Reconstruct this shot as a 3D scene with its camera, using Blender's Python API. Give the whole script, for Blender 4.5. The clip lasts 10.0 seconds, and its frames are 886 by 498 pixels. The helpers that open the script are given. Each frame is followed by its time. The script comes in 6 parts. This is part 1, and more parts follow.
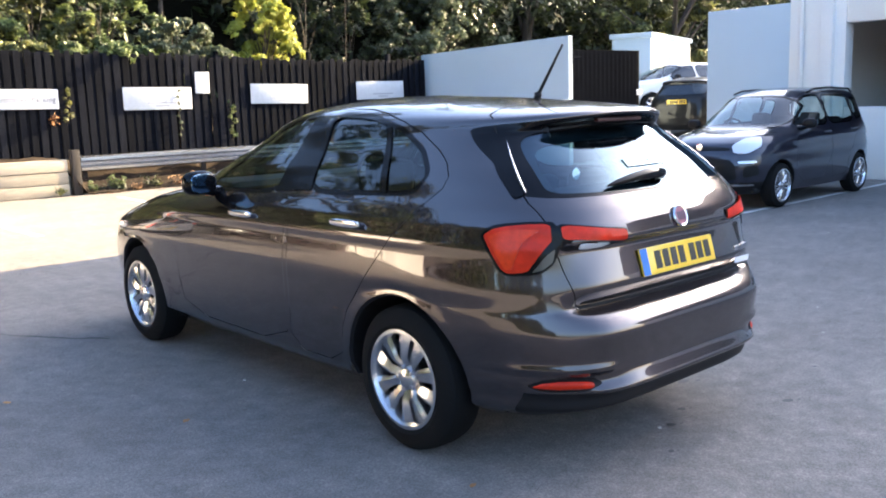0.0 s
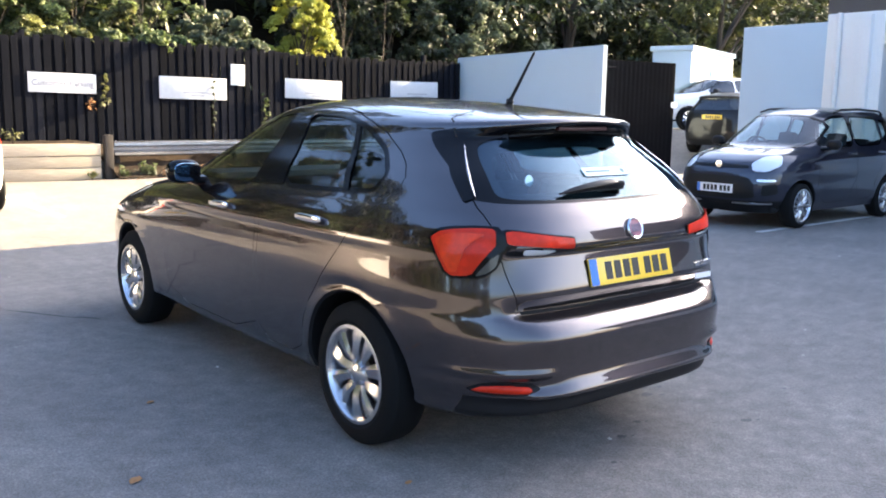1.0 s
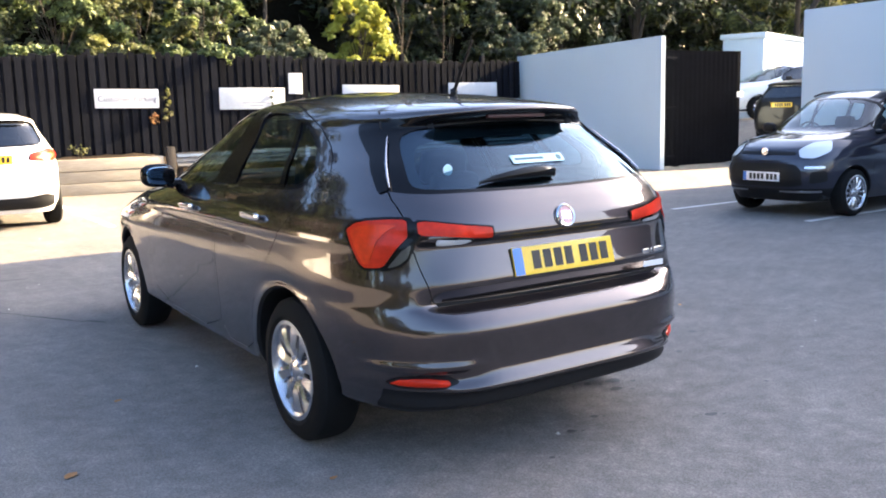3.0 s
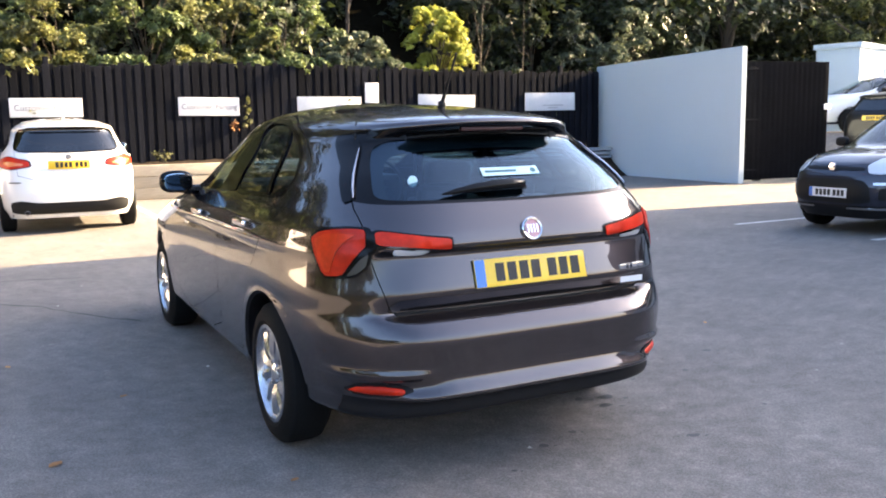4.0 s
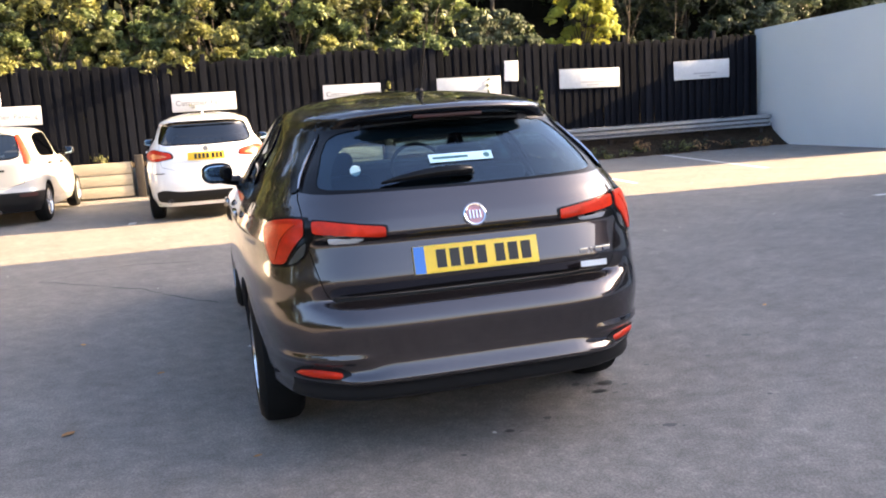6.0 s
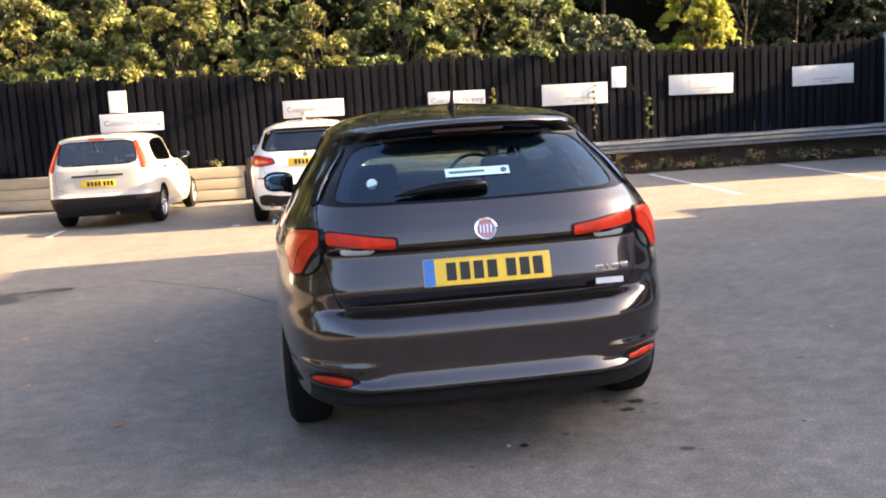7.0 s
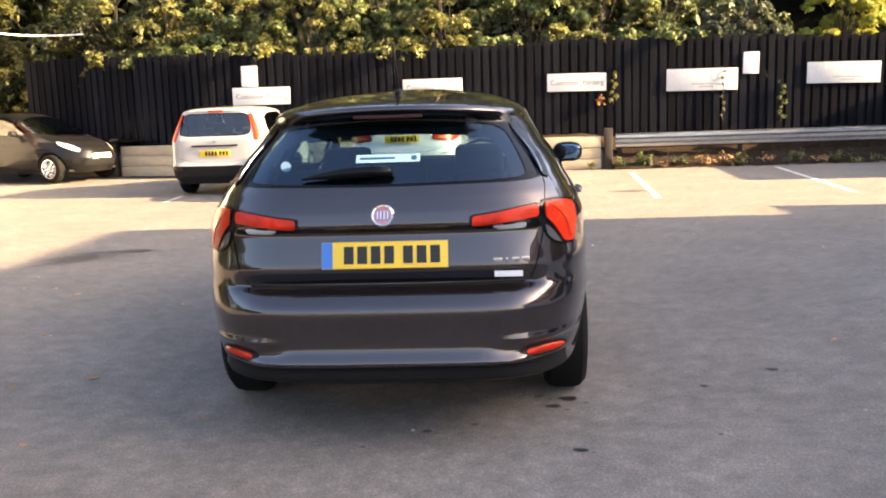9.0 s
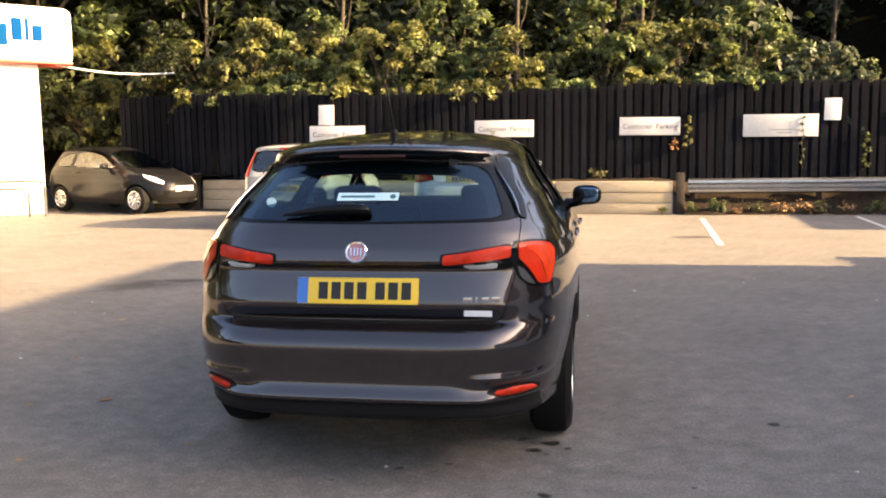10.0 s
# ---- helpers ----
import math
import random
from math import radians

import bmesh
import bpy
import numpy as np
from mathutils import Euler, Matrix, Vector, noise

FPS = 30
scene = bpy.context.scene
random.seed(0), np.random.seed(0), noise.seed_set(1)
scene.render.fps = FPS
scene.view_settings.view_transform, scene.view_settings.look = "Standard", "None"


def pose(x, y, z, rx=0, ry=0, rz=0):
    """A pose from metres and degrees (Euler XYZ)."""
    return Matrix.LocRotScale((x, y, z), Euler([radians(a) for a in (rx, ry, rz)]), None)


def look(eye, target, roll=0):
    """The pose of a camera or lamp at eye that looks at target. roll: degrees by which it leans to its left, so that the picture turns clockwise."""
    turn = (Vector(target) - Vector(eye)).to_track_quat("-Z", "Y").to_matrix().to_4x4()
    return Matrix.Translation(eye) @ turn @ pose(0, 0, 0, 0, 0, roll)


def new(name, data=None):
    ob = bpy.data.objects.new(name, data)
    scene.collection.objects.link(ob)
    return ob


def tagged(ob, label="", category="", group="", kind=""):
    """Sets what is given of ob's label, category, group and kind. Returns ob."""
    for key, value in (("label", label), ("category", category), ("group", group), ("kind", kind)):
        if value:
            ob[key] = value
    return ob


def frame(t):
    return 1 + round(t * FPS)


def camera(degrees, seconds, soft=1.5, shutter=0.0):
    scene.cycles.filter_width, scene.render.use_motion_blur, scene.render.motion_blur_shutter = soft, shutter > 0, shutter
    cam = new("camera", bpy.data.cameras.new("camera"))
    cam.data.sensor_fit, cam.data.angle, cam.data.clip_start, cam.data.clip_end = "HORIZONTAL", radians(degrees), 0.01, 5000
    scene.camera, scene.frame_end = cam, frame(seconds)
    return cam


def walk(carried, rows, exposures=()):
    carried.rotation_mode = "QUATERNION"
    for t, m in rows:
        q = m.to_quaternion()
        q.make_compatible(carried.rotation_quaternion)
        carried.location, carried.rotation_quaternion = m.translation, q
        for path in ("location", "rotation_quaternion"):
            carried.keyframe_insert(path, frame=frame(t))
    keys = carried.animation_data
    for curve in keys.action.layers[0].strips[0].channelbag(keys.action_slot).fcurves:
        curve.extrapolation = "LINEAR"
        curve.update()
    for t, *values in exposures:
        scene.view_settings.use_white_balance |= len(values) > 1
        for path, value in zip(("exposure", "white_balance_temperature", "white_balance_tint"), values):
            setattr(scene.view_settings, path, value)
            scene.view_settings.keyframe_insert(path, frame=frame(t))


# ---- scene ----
from mathutils.bvhtree import BVHTree
from mathutils.geometry import delaunay_2d_cdt
from mathutils.interpolate import poly_3d_calc

# ---- camera ----
cam = camera(53.8, 10.0, soft=1.9)
PATH = [
    (0, (-3.062, -1.899, 1.441), (-1.749, -0.425, 1.118), -1.9),
    (0.5, (-2.961, -1.976, 1.442), (-1.687, -0.471, 1.107), -1.3),
    (1, (-2.829, -2.161, 1.436), (-1.583, -0.629, 1.12), 0.9),
    (1.5, (-2.743, -2.272, 1.42), (-1.558, -0.693, 1.1), -0.2),
    (2, (-2.61, -2.35, 1.378), (-1.446, -0.753, 1.073), -0.8),
    (2.2, (-2.516, -2.392, 1.383), (-1.34, -0.806, 1.063), -0.4),
    (3.5, (-2.113, -2.627, 1.384), (-1.128, -0.91, 1.095), -1.8),
    (4, (-1.863, -2.802, 1.385), (-0.961, -1.039, 1.101), -1.0),
    (4.5, (-1.693, -2.912, 1.375), (-0.858, -1.117, 1.089), -2.0),
    (5, (-1.495, -2.987, 1.353), (-0.762, -1.149, 1.06), -3.3),
    (5.2, (-1.391, -3.033, 1.359), (-0.713, -1.179, 1.035), -3.5),
    (6.5, (-0.771, -3.253, 1.405), (-0.389, -1.313, 1.101), -3.5),
    (7, (-0.569, -3.313, 1.408), (-0.332, -1.349, 1.116), -3.6),
    (7.5, (-0.334, -3.327, 1.392), (-0.146, -1.354, 1.125), -3.6),
    (8, (-0.082, -3.329, 1.411), (0.017, -1.355, 1.102), -0.6),
    (8.5, (0.153, -3.341, 1.403), (0.158, -1.363, 1.103), -2.3),
    (9, (0.482, -3.397, 1.395), (0.356, -1.427, 1.074), -1.9),
    (9.5, (0.71, -3.413, 1.406), (0.464, -1.452, 1.101), -1.6),
    (10, (0.966, -3.389, 1.386), (0.638, -1.429, 1.16), -0.8),
]
EXPOSURES = [(0, 3.12, 5950, 13), (2, 3.14, 6000, 14), (3.5, 3.06, 6250, 15), (5, 2.98, 6500, 16), (6.4, 2.92, 6900, 17), (7.5, 2.71, 7300, 18), (8, 2.7, 7350, 18), (8.5, 2.82, 7400, 18), (9, 2.88, 7400, 18), (9.5, 2.78, 7450, 18), (10, 2.52, 7550, 18)]
walk(cam, [(t, look(eye, target, roll)) for t, eye, target, roll in PATH], EXPOSURES)


# ---- light ----
SUN_ELEVATION = 20.5
SUN_FROM = Vector((1.0, -0.09, 0)).normalized()
world = bpy.data.worlds.new("world")
scene.world = world
world.use_nodes = True
sky = world.node_tree.nodes.new("ShaderNodeTexSky")
sky.sky_type = "NISHITA"
sky.sun_disc = False
sky.sun_elevation = radians(SUN_ELEVATION)
sky.sun_rotation = math.atan2(SUN_FROM.x, SUN_FROM.y)
sky.air_density, sky.dust_density, sky.ozone_density = 1.0, 4.5, 2.0
background = world.node_tree.nodes["Background"]
world.node_tree.links.new(sky.outputs[0], background.inputs[0])
background.inputs[1].default_value = 0.10
sun_data = bpy.data.lights.new("sun", "SUN")
sun_data.energy, sun_data.angle, sun_data.color = 5.0, radians(0.5), (1.0, 0.76, 0.43)
sun = new("sun", sun_data)
sun_way = SUN_FROM * math.cos(radians(SUN_ELEVATION)) + Vector((0, 0, math.sin(radians(SUN_ELEVATION))))
sun.matrix_world = Matrix.Translation((30, -5, 30)) @ (-sun_way).to_track_quat("-Z", "Y").to_matrix().to_4x4()


# ---- materials ----
def links(m, *pairs):
    for a, b in pairs:
        m.node_tree.links.new(a, b)


def node(m, kind, **values):
    n = m.node_tree.nodes.new(kind)
    for key, value in values.items():
        n.inputs[key.replace("_", " ")].default_value = value
    return n


def mat(name, color, rough=0.6, metal=0.0, vary=0.15, fine=40.0, broad=1.5, bump=0.1, depth=0.01, random_shift=0.0, coat=0.0, island=False, stretch=(1, 1, 1), shine=0.5):
    """A principled surface whose colour varies at two scales, with fine relief."""
    m = bpy.data.materials.new(name)
    m.use_nodes = True
    p = m.node_tree.nodes["Principled BSDF"]
    p.inputs["Roughness"].default_value, p.inputs["Metallic"].default_value = rough, metal
    p.inputs["Specular IOR Level"].default_value = shine
    p.inputs["Coat Weight"].default_value, p.inputs["Coat Roughness"].default_value = coat, 0.03
    where = node(m, "ShaderNodeTexCoord")
    scale = node(m, "ShaderNodeMapping")
    scale.inputs["Scale"].default_value = stretch
    links(m, (where.outputs["Object"], scale.inputs["Vector"]))
    small = node(m, "ShaderNodeTexNoise", Scale=fine, Detail=6.0, Roughness=0.65)
    large = node(m, "ShaderNodeTexNoise", Scale=broad, Detail=4.0, Roughness=0.6)
    for n in (small, large):
        links(m, (scale.outputs[0], n.inputs["Vector"]))
    both = node(m, "ShaderNodeMath")
    both.operation = "ADD"
    links(m, (small.outputs[0], both.inputs[0]), (large.outputs[0], both.inputs[1]))
    gain = node(m, "ShaderNodeMapRange")
    gain.inputs["From Min"].default_value, gain.inputs["From Max"].default_value = 0.6, 1.4
    gain.inputs["To Min"].default_value, gain.inputs["To Max"].default_value = 1 - vary, 1 + vary
    links(m, (both.outputs[0], gain.inputs["Value"]))
    value = gain.outputs[0]
    if random_shift:
        info = node(m, "ShaderNodeNewGeometry" if island else "ShaderNodeObjectInfo")
        shift = node(m, "ShaderNodeMapRange")
        shift.inputs["To Min"].default_value, shift.inputs["To Max"].default_value = 1 - random_shift, 1 + random_shift
        links(m, (info.outputs["Random Per Island" if island else "Random"], shift.inputs["Value"]))
        times = node(m, "ShaderNodeMath")
        times.operation = "MULTIPLY"
        links(m, (value, times.inputs[0]), (shift.outputs[0], times.inputs[1]))
        value = times.outputs[0]
    tint = node(m, "ShaderNodeVectorMath")
    tint.operation = "SCALE"
    tint.inputs[0].default_value = color
    links(m, (value, tint.inputs["Scale"]), (tint.outputs[0], p.inputs["Base Color"]))
    if bump:
        relief = node(m, "ShaderNodeBump", Strength=bump, Distance=depth)
        links(m, (small.outputs[0], relief.inputs["Height"]), (relief.outputs[0], p.inputs["Normal"]))
    return m


def plain(name, color, rough=0.5, metal=0.0, coat=0.0):
    return mat(name, color, rough, metal, vary=0.06, fine=60, broad=4, bump=0.0, coat=coat)


def paint(name, color, metal=0.0, flake=0.12):
    m = mat(name, color, 0.30, metal, vary=flake, fine=900.0, broad=2.0, bump=0.0, coat=1.0)
    p = m.node_tree.nodes["Principled BSDF"]
    p.inputs["Specular IOR Level"].default_value, p.inputs["Coat Roughness"].default_value, p.inputs["Coat IOR"].default_value = 0.1, 0.012, 1.6
    return m


def glass(name, tint, gloss=(1.0, 1.0, 1.0), least=0.10):
    """A thin pane: tinted see-through, with the gloss of glass."""
    m = bpy.data.materials.new(name)
    m.use_nodes = True
    t = m.node_tree
    t.nodes.remove(t.nodes["Principled BSDF"])
    clear = node(m, "ShaderNodeBsdfTransparent")
    clear.inputs[0].default_value = (*tint, 1)
    shine = node(m, "ShaderNodeBsdfGlossy", Roughness=0.01)
    shine.inputs[0].default_value = (*gloss, 1)
    slant = node(m, "ShaderNodeLayerWeight", Blend=0.5)
    steep, rim = node(m, "ShaderNodeMath"), node(m, "ShaderNodeMath")
    steep.operation, rim.operation = "POWER", "MULTIPLY_ADD"
    steep.inputs[1].default_value, rim.inputs[1].default_value, rim.inputs[2].default_value = 4.6, 0.9 - least, least
    links(m, (slant.outputs["Facing"], steep.inputs[0]), (steep.outputs[0], rim.inputs[0]))
    mix = node(m, "ShaderNodeMixShader")
    links(m, (rim.outputs[0], mix.inputs[0]), (clear.outputs[0], mix.inputs[1]), (shine.outputs[0], mix.inputs[2]),
          (mix.outputs[0], t.nodes["Material Output"].inputs[0]))
    return m


BROWN = paint("bronze_metallic_paint", (0.052, 0.0405, 0.0425), metal=0.9)
BROWN.node_tree.nodes["Principled BSDF"].inputs["Roughness"].default_value = 0.25
BROWN.node_tree.nodes["Principled BSDF"].inputs["Coat IOR"].default_value = 1.75
BROWN.node_tree.nodes["Principled BSDF"].inputs["Coat Roughness"].default_value = 0.03
# the slight waviness of sprayed lacquer
wave, ripple, place = node(BROWN, "ShaderNodeTexNoise", Scale=8.0, Detail=1.0), node(BROWN, "ShaderNodeBump", Strength=0.22, Distance=0.002), node(BROWN, "ShaderNodeTexCoord")
links(BROWN, (place.outputs["Object"], wave.inputs["Vector"]), (wave.outputs[0], ripple.inputs["Height"]), (ripple.outputs[0], BROWN.node_tree.nodes["Principled BSDF"].inputs["Normal"]), (ripple.outputs[0], BROWN.node_tree.nodes["Principled BSDF"].inputs["Coat Normal"]))
WHITE_PAINT = paint("white_car_paint", (0.80, 0.80, 0.79), flake=0.03)
SILVER_WHITE = paint("off_white_car_paint", (0.46, 0.45, 0.43), flake=0.03)
BLACK_PAINT = paint("black_car_paint", (0.008, 0.008, 0.009))
GREY_PAINT = paint("blue_grey_metallic_paint", (0.028, 0.029, 0.044), metal=0.5)
BLACK_PAINT.node_tree.nodes["Principled BSDF"].inputs["Coat Weight"].default_value = 0.25
DARK_PAINT = paint("dark_green_black_paint", (0.012, 0.012, 0.013))
DARK_PAINT.node_tree.nodes["Principled BSDF"].inputs["Coat Weight"].default_value = 0.35
TRIM = mat("black_plastic", (0.010, 0.010, 0.011), 0.5, vary=0.1, fine=300, bump=0.05, depth=0.001, shine=0.2)
SEAM = plain("dark_gap", (0.004, 0.004, 0.004), 0.9)
RUBBER = mat("tyre_rubber", (0.009, 0.009, 0.009), 0.85, vary=0.2, fine=80, bump=0.3, depth=0.002, shine=0.12)
ALLOY = plain("polished_alloy", (0.62, 0.62, 0.64), 0.22, 0.95)
CHROME = plain("chrome", (0.78, 0.78, 0.80), 0.08, 1.0)
STEEL = plain("brushed_steel", (0.35, 0.35, 0.36), 0.35, 0.9)
RED_LENS = mat("red_lamp_lens", (0.56, 0.024, 0.005), 0.30, vary=0.35, fine=26, broad=9, bump=0.25, depth=0.004, coat=0.10, shine=0.2)
SMOKED = plain("smoked_clear_lens", (0.06, 0.058, 0.056), 0.12, coat=1.0)
ORANGE_LENS = mat("orange_lamp_facet", (0.66, 0.045, 0.008), 0.28, vary=0.35, fine=20, broad=12, bump=0.3, depth=0.004, coat=0.15, shine=0.2)
AMBER = plain("pale_amber_lens", (0.75, 0.22, 0.08), 0.25, coat=0.6)
DEEP_RED = plain("deep_red_lens", (0.04, 0.003, 0.003), 0.45)
BADGE_RED = plain("glossy_pale_red_enamel", (0.46, 0.20, 0.22), 0.15, coat=1.0)
BORDER = mat("satin_black_glass_border", (0.004, 0.004, 0.005), 0.16, vary=0.06, bump=0.0, shine=0.2)
# blue gloss colour stands in for the deep blue of the reflected sky
REAR_PANE = glass("tinted_rear_glass", (0.28, 0.42, 0.48), (0.60, 0.80, 1.0), 0.09)
SIDE_PANE = glass("green_tinted_side_glass", (0.42, 0.54, 0.54), least=0.07)
CLEAR_LENS = plain("clear_lamp_lens", (0.74, 0.76, 0.78), 0.12, 0.25, coat=1.0)
PANE = glass("car_glass", (0.70, 0.80, 0.80))
DARK_PANE = glass("privacy_glass", (0.05, 0.055, 0.06))
MIRROR = plain("mirror_glass", (0.18, 0.27, 0.36), 0.02, 1.0)
DARK_CHROME = plain("dark_chrome", (0.42, 0.42, 0.44), 0.06, 1.0)
SEAT = mat("dark_seat_fabric", (0.016, 0.017, 0.020), 0.9, vary=0.25, fine=200, bump=0.2, depth=0.002)
PLATE_YELLOW = plain("yellow_plate", (0.85, 0.56, 0.03), 0.3, coat=0.4)
PLATE_WHITE = plain("white_plate", (0.75, 0.76, 0.76), 0.3, coat=0.4)
PLATE_BLUE = plain("plate_blue_band", (0.02, 0.16, 0.55), 0.3, coat=0.4)
INK = plain("black_print", (0.012, 0.012, 0.012), 0.5)
GREY_INK = plain("dark_grey_print", (0.10, 0.11, 0.14), 0.6)
PALE_INK = plain("faded_grey_print", (0.36, 0.38, 0.41), 0.6)
SIGN = mat("white_sign_board", (0.62, 0.63, 0.65), 0.45, vary=0.08, fine=20, broad=2, bump=0.02)
FADED_SIGN = mat("weathered_sign_board", (0.56, 0.58, 0.60), 0.5, vary=0.12, fine=14, broad=1.4, bump=0.02)
CARD = plain("white_card", (0.78, 0.79, 0.80), 0.5)
STICKER_BLUE = plain("pale_blue_sticker", (0.50, 0.74, 0.82), 0.4)
TEAL = plain("dark_teal_print", (0.02, 0.12, 0.15), 0.4)
FENCE = mat("black_stained_wood", (0.0078, 0.0086, 0.0118), 0.9, vary=0.6, fine=30, broad=2.5, bump=0.5, depth=0.006, random_shift=0.4, stretch=(3, 3, 0.35), shine=0.06)
SLEEPER = mat("pale_sleeper_wood", (0.34, 0.295, 0.225), 0.8, vary=0.3, fine=22, broad=1.4, bump=0.5, depth=0.01, random_shift=0.14, stretch=(0.3, 2.5, 2.5))
POST = mat("dark_creosoted_post", (0.03, 0.024, 0.02), 0.8, vary=0.3, bump=0.4, stretch=(3, 3, 0.4))
GALVANISED = mat("galvanised_steel", (0.44, 0.45, 0.47), 0.27, 0.9, vary=0.2, fine=18, broad=2.0, bump=0.05)
RENDER = mat("painted_render", (0.49, 0.59, 0.67), 0.8, vary=0.05, fine=70, broad=0.5, bump=0.15, depth=0.003)
WHITE_WALL = mat("white_cladding_paint", (0.80, 0.79, 0.76), 0.6, vary=0.05, fine=40, broad=0.6, bump=0.04)
GATE = mat("black_steel_sheet", (0.012, 0.013, 0.017), 0.75, 0.0, vary=0.3, fine=25, broad=1.5, bump=0.08, random_shift=0.1, shine=0.03)
FASCIA_GREY = plain("dark_grey_fascia", (0.07, 0.075, 0.085), 0.4)
HOOP_GREY = mat("dull_grey_paint", (0.055, 0.058, 0.062), 0.6, vary=0.15, bump=0.05)
RED_TRIM = plain("red_strip", (0.45, 0.05, 0.03), 0.4)
SIGN_BLUE = mat("blue_sign_shapes", (0.002, 0.05, 0.17), 0.7, vary=0.05, bump=0.0, shine=0.0)
LINE = mat("worn_white_line_paint", (0.56, 0.55, 0.52), 0.7, vary=0.4, fine=60, broad=6, bump=0.1)
SOIL = mat("leaf_littered_soil", (0.032, 0.023, 0.016), 0.95, vary=0.55, fine=14, broad=2, bump=0.8, depth=0.04, shine=0.1)
# leaf litter with the deep shade of the wood put into its colour
WOOD_FLOOR = mat("shaded_woodland_floor", (0.010, 0.009, 0.006), 0.95, vary=0.5, fine=6, broad=0.7, bump=0.6, depth=0.05, shine=0.0)
STAIN = plain("dark_oil_stain", (0.022, 0.021, 0.021), 0.45)
DAMP = mat("damp_asphalt", (0.075, 0.068, 0.062), 0.6, vary=0.35, fine=90, broad=12, bump=0.2, depth=0.003)
TAR = plain("dark_crack_filler", (0.045, 0.045, 0.046), 0.8)
DRY_LEAF = mat("dry_orange_leaf", (0.42, 0.20, 0.07), 0.8, vary=0.3, fine=30, bump=0.1, random_shift=0.3)
# dark grey that holds the shade inside the workshop, not a paint colour
INSIDE = plain("interior_wall_shade", (0.12, 0.12, 0.12), 0.8)
LITTER = mat("mixed_dry_leaf_litter", (0.34, 0.19, 0.08), 0.85, vary=0.3, fine=30, bump=0.1, random_shift=0.6, island=True)
PALE_GRIT = mat("pale_grit", (0.46, 0.44, 0.40), 0.85, vary=0.3, fine=60, bump=0.1, random_shift=0.5, island=True)
BARK = mat("tree_bark", (0.055, 0.042, 0.030), 0.9, vary=0.4, fine=25, broad=3, bump=0.7, depth=0.02, stretch=(2, 2, 0.5))


def leaf_mat(name, dark, light, share=0.5):
    """Leaves of many tones, some light coming through them."""
    m = bpy.data.materials.new(name)
    m.use_nodes = True
    t = m.node_tree
    p = t.nodes["Principled BSDF"]
    p.inputs["Roughness"].default_value = 0.55
    each = node(m, "ShaderNodeNewGeometry")
    ramp = node(m, "ShaderNodeValToRGB")
    ramp.color_ramp.elements[0].color, ramp.color_ramp.elements[1].color = (*dark, 1), (*light, 1)
    ramp.color_ramp.elements[0].position, ramp.color_ramp.elements[1].position = 0.15, 0.98
    middle = ramp.color_ramp.elements.new(share)
    middle.color = (*[0.7 * a + 0.3 * b for a, b in zip(dark, light)], 1)
    through_leaf = node(m, "ShaderNodeBsdfTranslucent")
    mix = node(m, "ShaderNodeMixShader")
    mix.inputs[0].default_value = 0.35
    where = node(m, "ShaderNodeTexCoord")
    clump = node(m, "ShaderNodeTexNoise", Scale=1.7, Detail=3.0, Roughness=0.6)
    spread = node(m, "ShaderNodeMapRange")
    spread.inputs["From Min"].default_value, spread.inputs["From Max"].default_value = 0.34, 0.66
    blend = node(m, "ShaderNodeMix")
    blend.inputs[0].default_value = 0.45
    links(m, (where.outputs["Object"], clump.inputs["Vector"]), (clump.outputs[0], spread.inputs["Value"]), (spread.outputs[0], blend.inputs[2]), (each.outputs["Random Per Island"], blend.inputs[3]))
    links(m, (blend.outputs[0], ramp.inputs[0]), (ramp.outputs[0], p.inputs["Base Color"]), (ramp.outputs[0], through_leaf.inputs[0]),
          (p.outputs[0], mix.inputs[1]), (through_leaf.outputs[0], mix.inputs[2]), (mix.outputs[0], t.nodes["Material Output"].inputs[0]))
    return m


LEAF_GREEN = leaf_mat("green_leaves", (0.020, 0.038, 0.014), (0.31, 0.38, 0.12), 0.58)
# dark leaf tones that carry the shade between and under the trees
LEAF_DARK = leaf_mat("dark_shaded_leaves", (0.006, 0.012, 0.005), (0.075, 0.095, 0.028))
LEAF_OLIVE = leaf_mat("olive_autumn_leaves", (0.028, 0.036, 0.013), (0.42, 0.42, 0.12), 0.58)
LEAF_YELLOW = leaf_mat("bright_yellow_leaves", (0.26, 0.28, 0.035), (0.56, 0.57, 0.10))
LEAF_GREY = leaf_mat("grey_green_leaves", (0.05, 0.065, 0.035), (0.17, 0.20, 0.11))


# ---- building blocks ----
def step(a, b, v):
    t = min(1.0, max(0.0, (v - a) / (b - a)))
    return t * t * (3 - 2 * t)


def mesh_of(name, bm, material, smooth=35.0):
    me = bpy.data.meshes.new(name)
    bm.normal_update()
    bm.to_mesh(me)
    bm.free()
    me.materials.append(material)
    me.polygons.foreach_set("use_smooth", [smooth > 0] * len(me.polygons))
    if 0 < smooth < 180:
        me.set_sharp_from_angle(angle=radians(smooth))
    return me


def part(name, bm, material, parent, label="", smooth=35.0):
    ob = new(name, mesh_of(name, bm, material, smooth))
    ob.parent = parent
    return tagged(ob, label)


def thing(name, label, category, m=None, group="", kind=""):
    ob = new(name)
    ob.empty_display_size = 0.2
    if m is not None:
        ob.matrix_basis = m
    return tagged(ob, label, category, group, kind)


def solid(name, bm, material, label, category, kind="", group="", m=None, smooth=35.0):
    ob = new(name, mesh_of(name, bm, material, smooth))
    if m is not None:
        ob.matrix_basis = m
    return tagged(ob, label, category, group, kind)


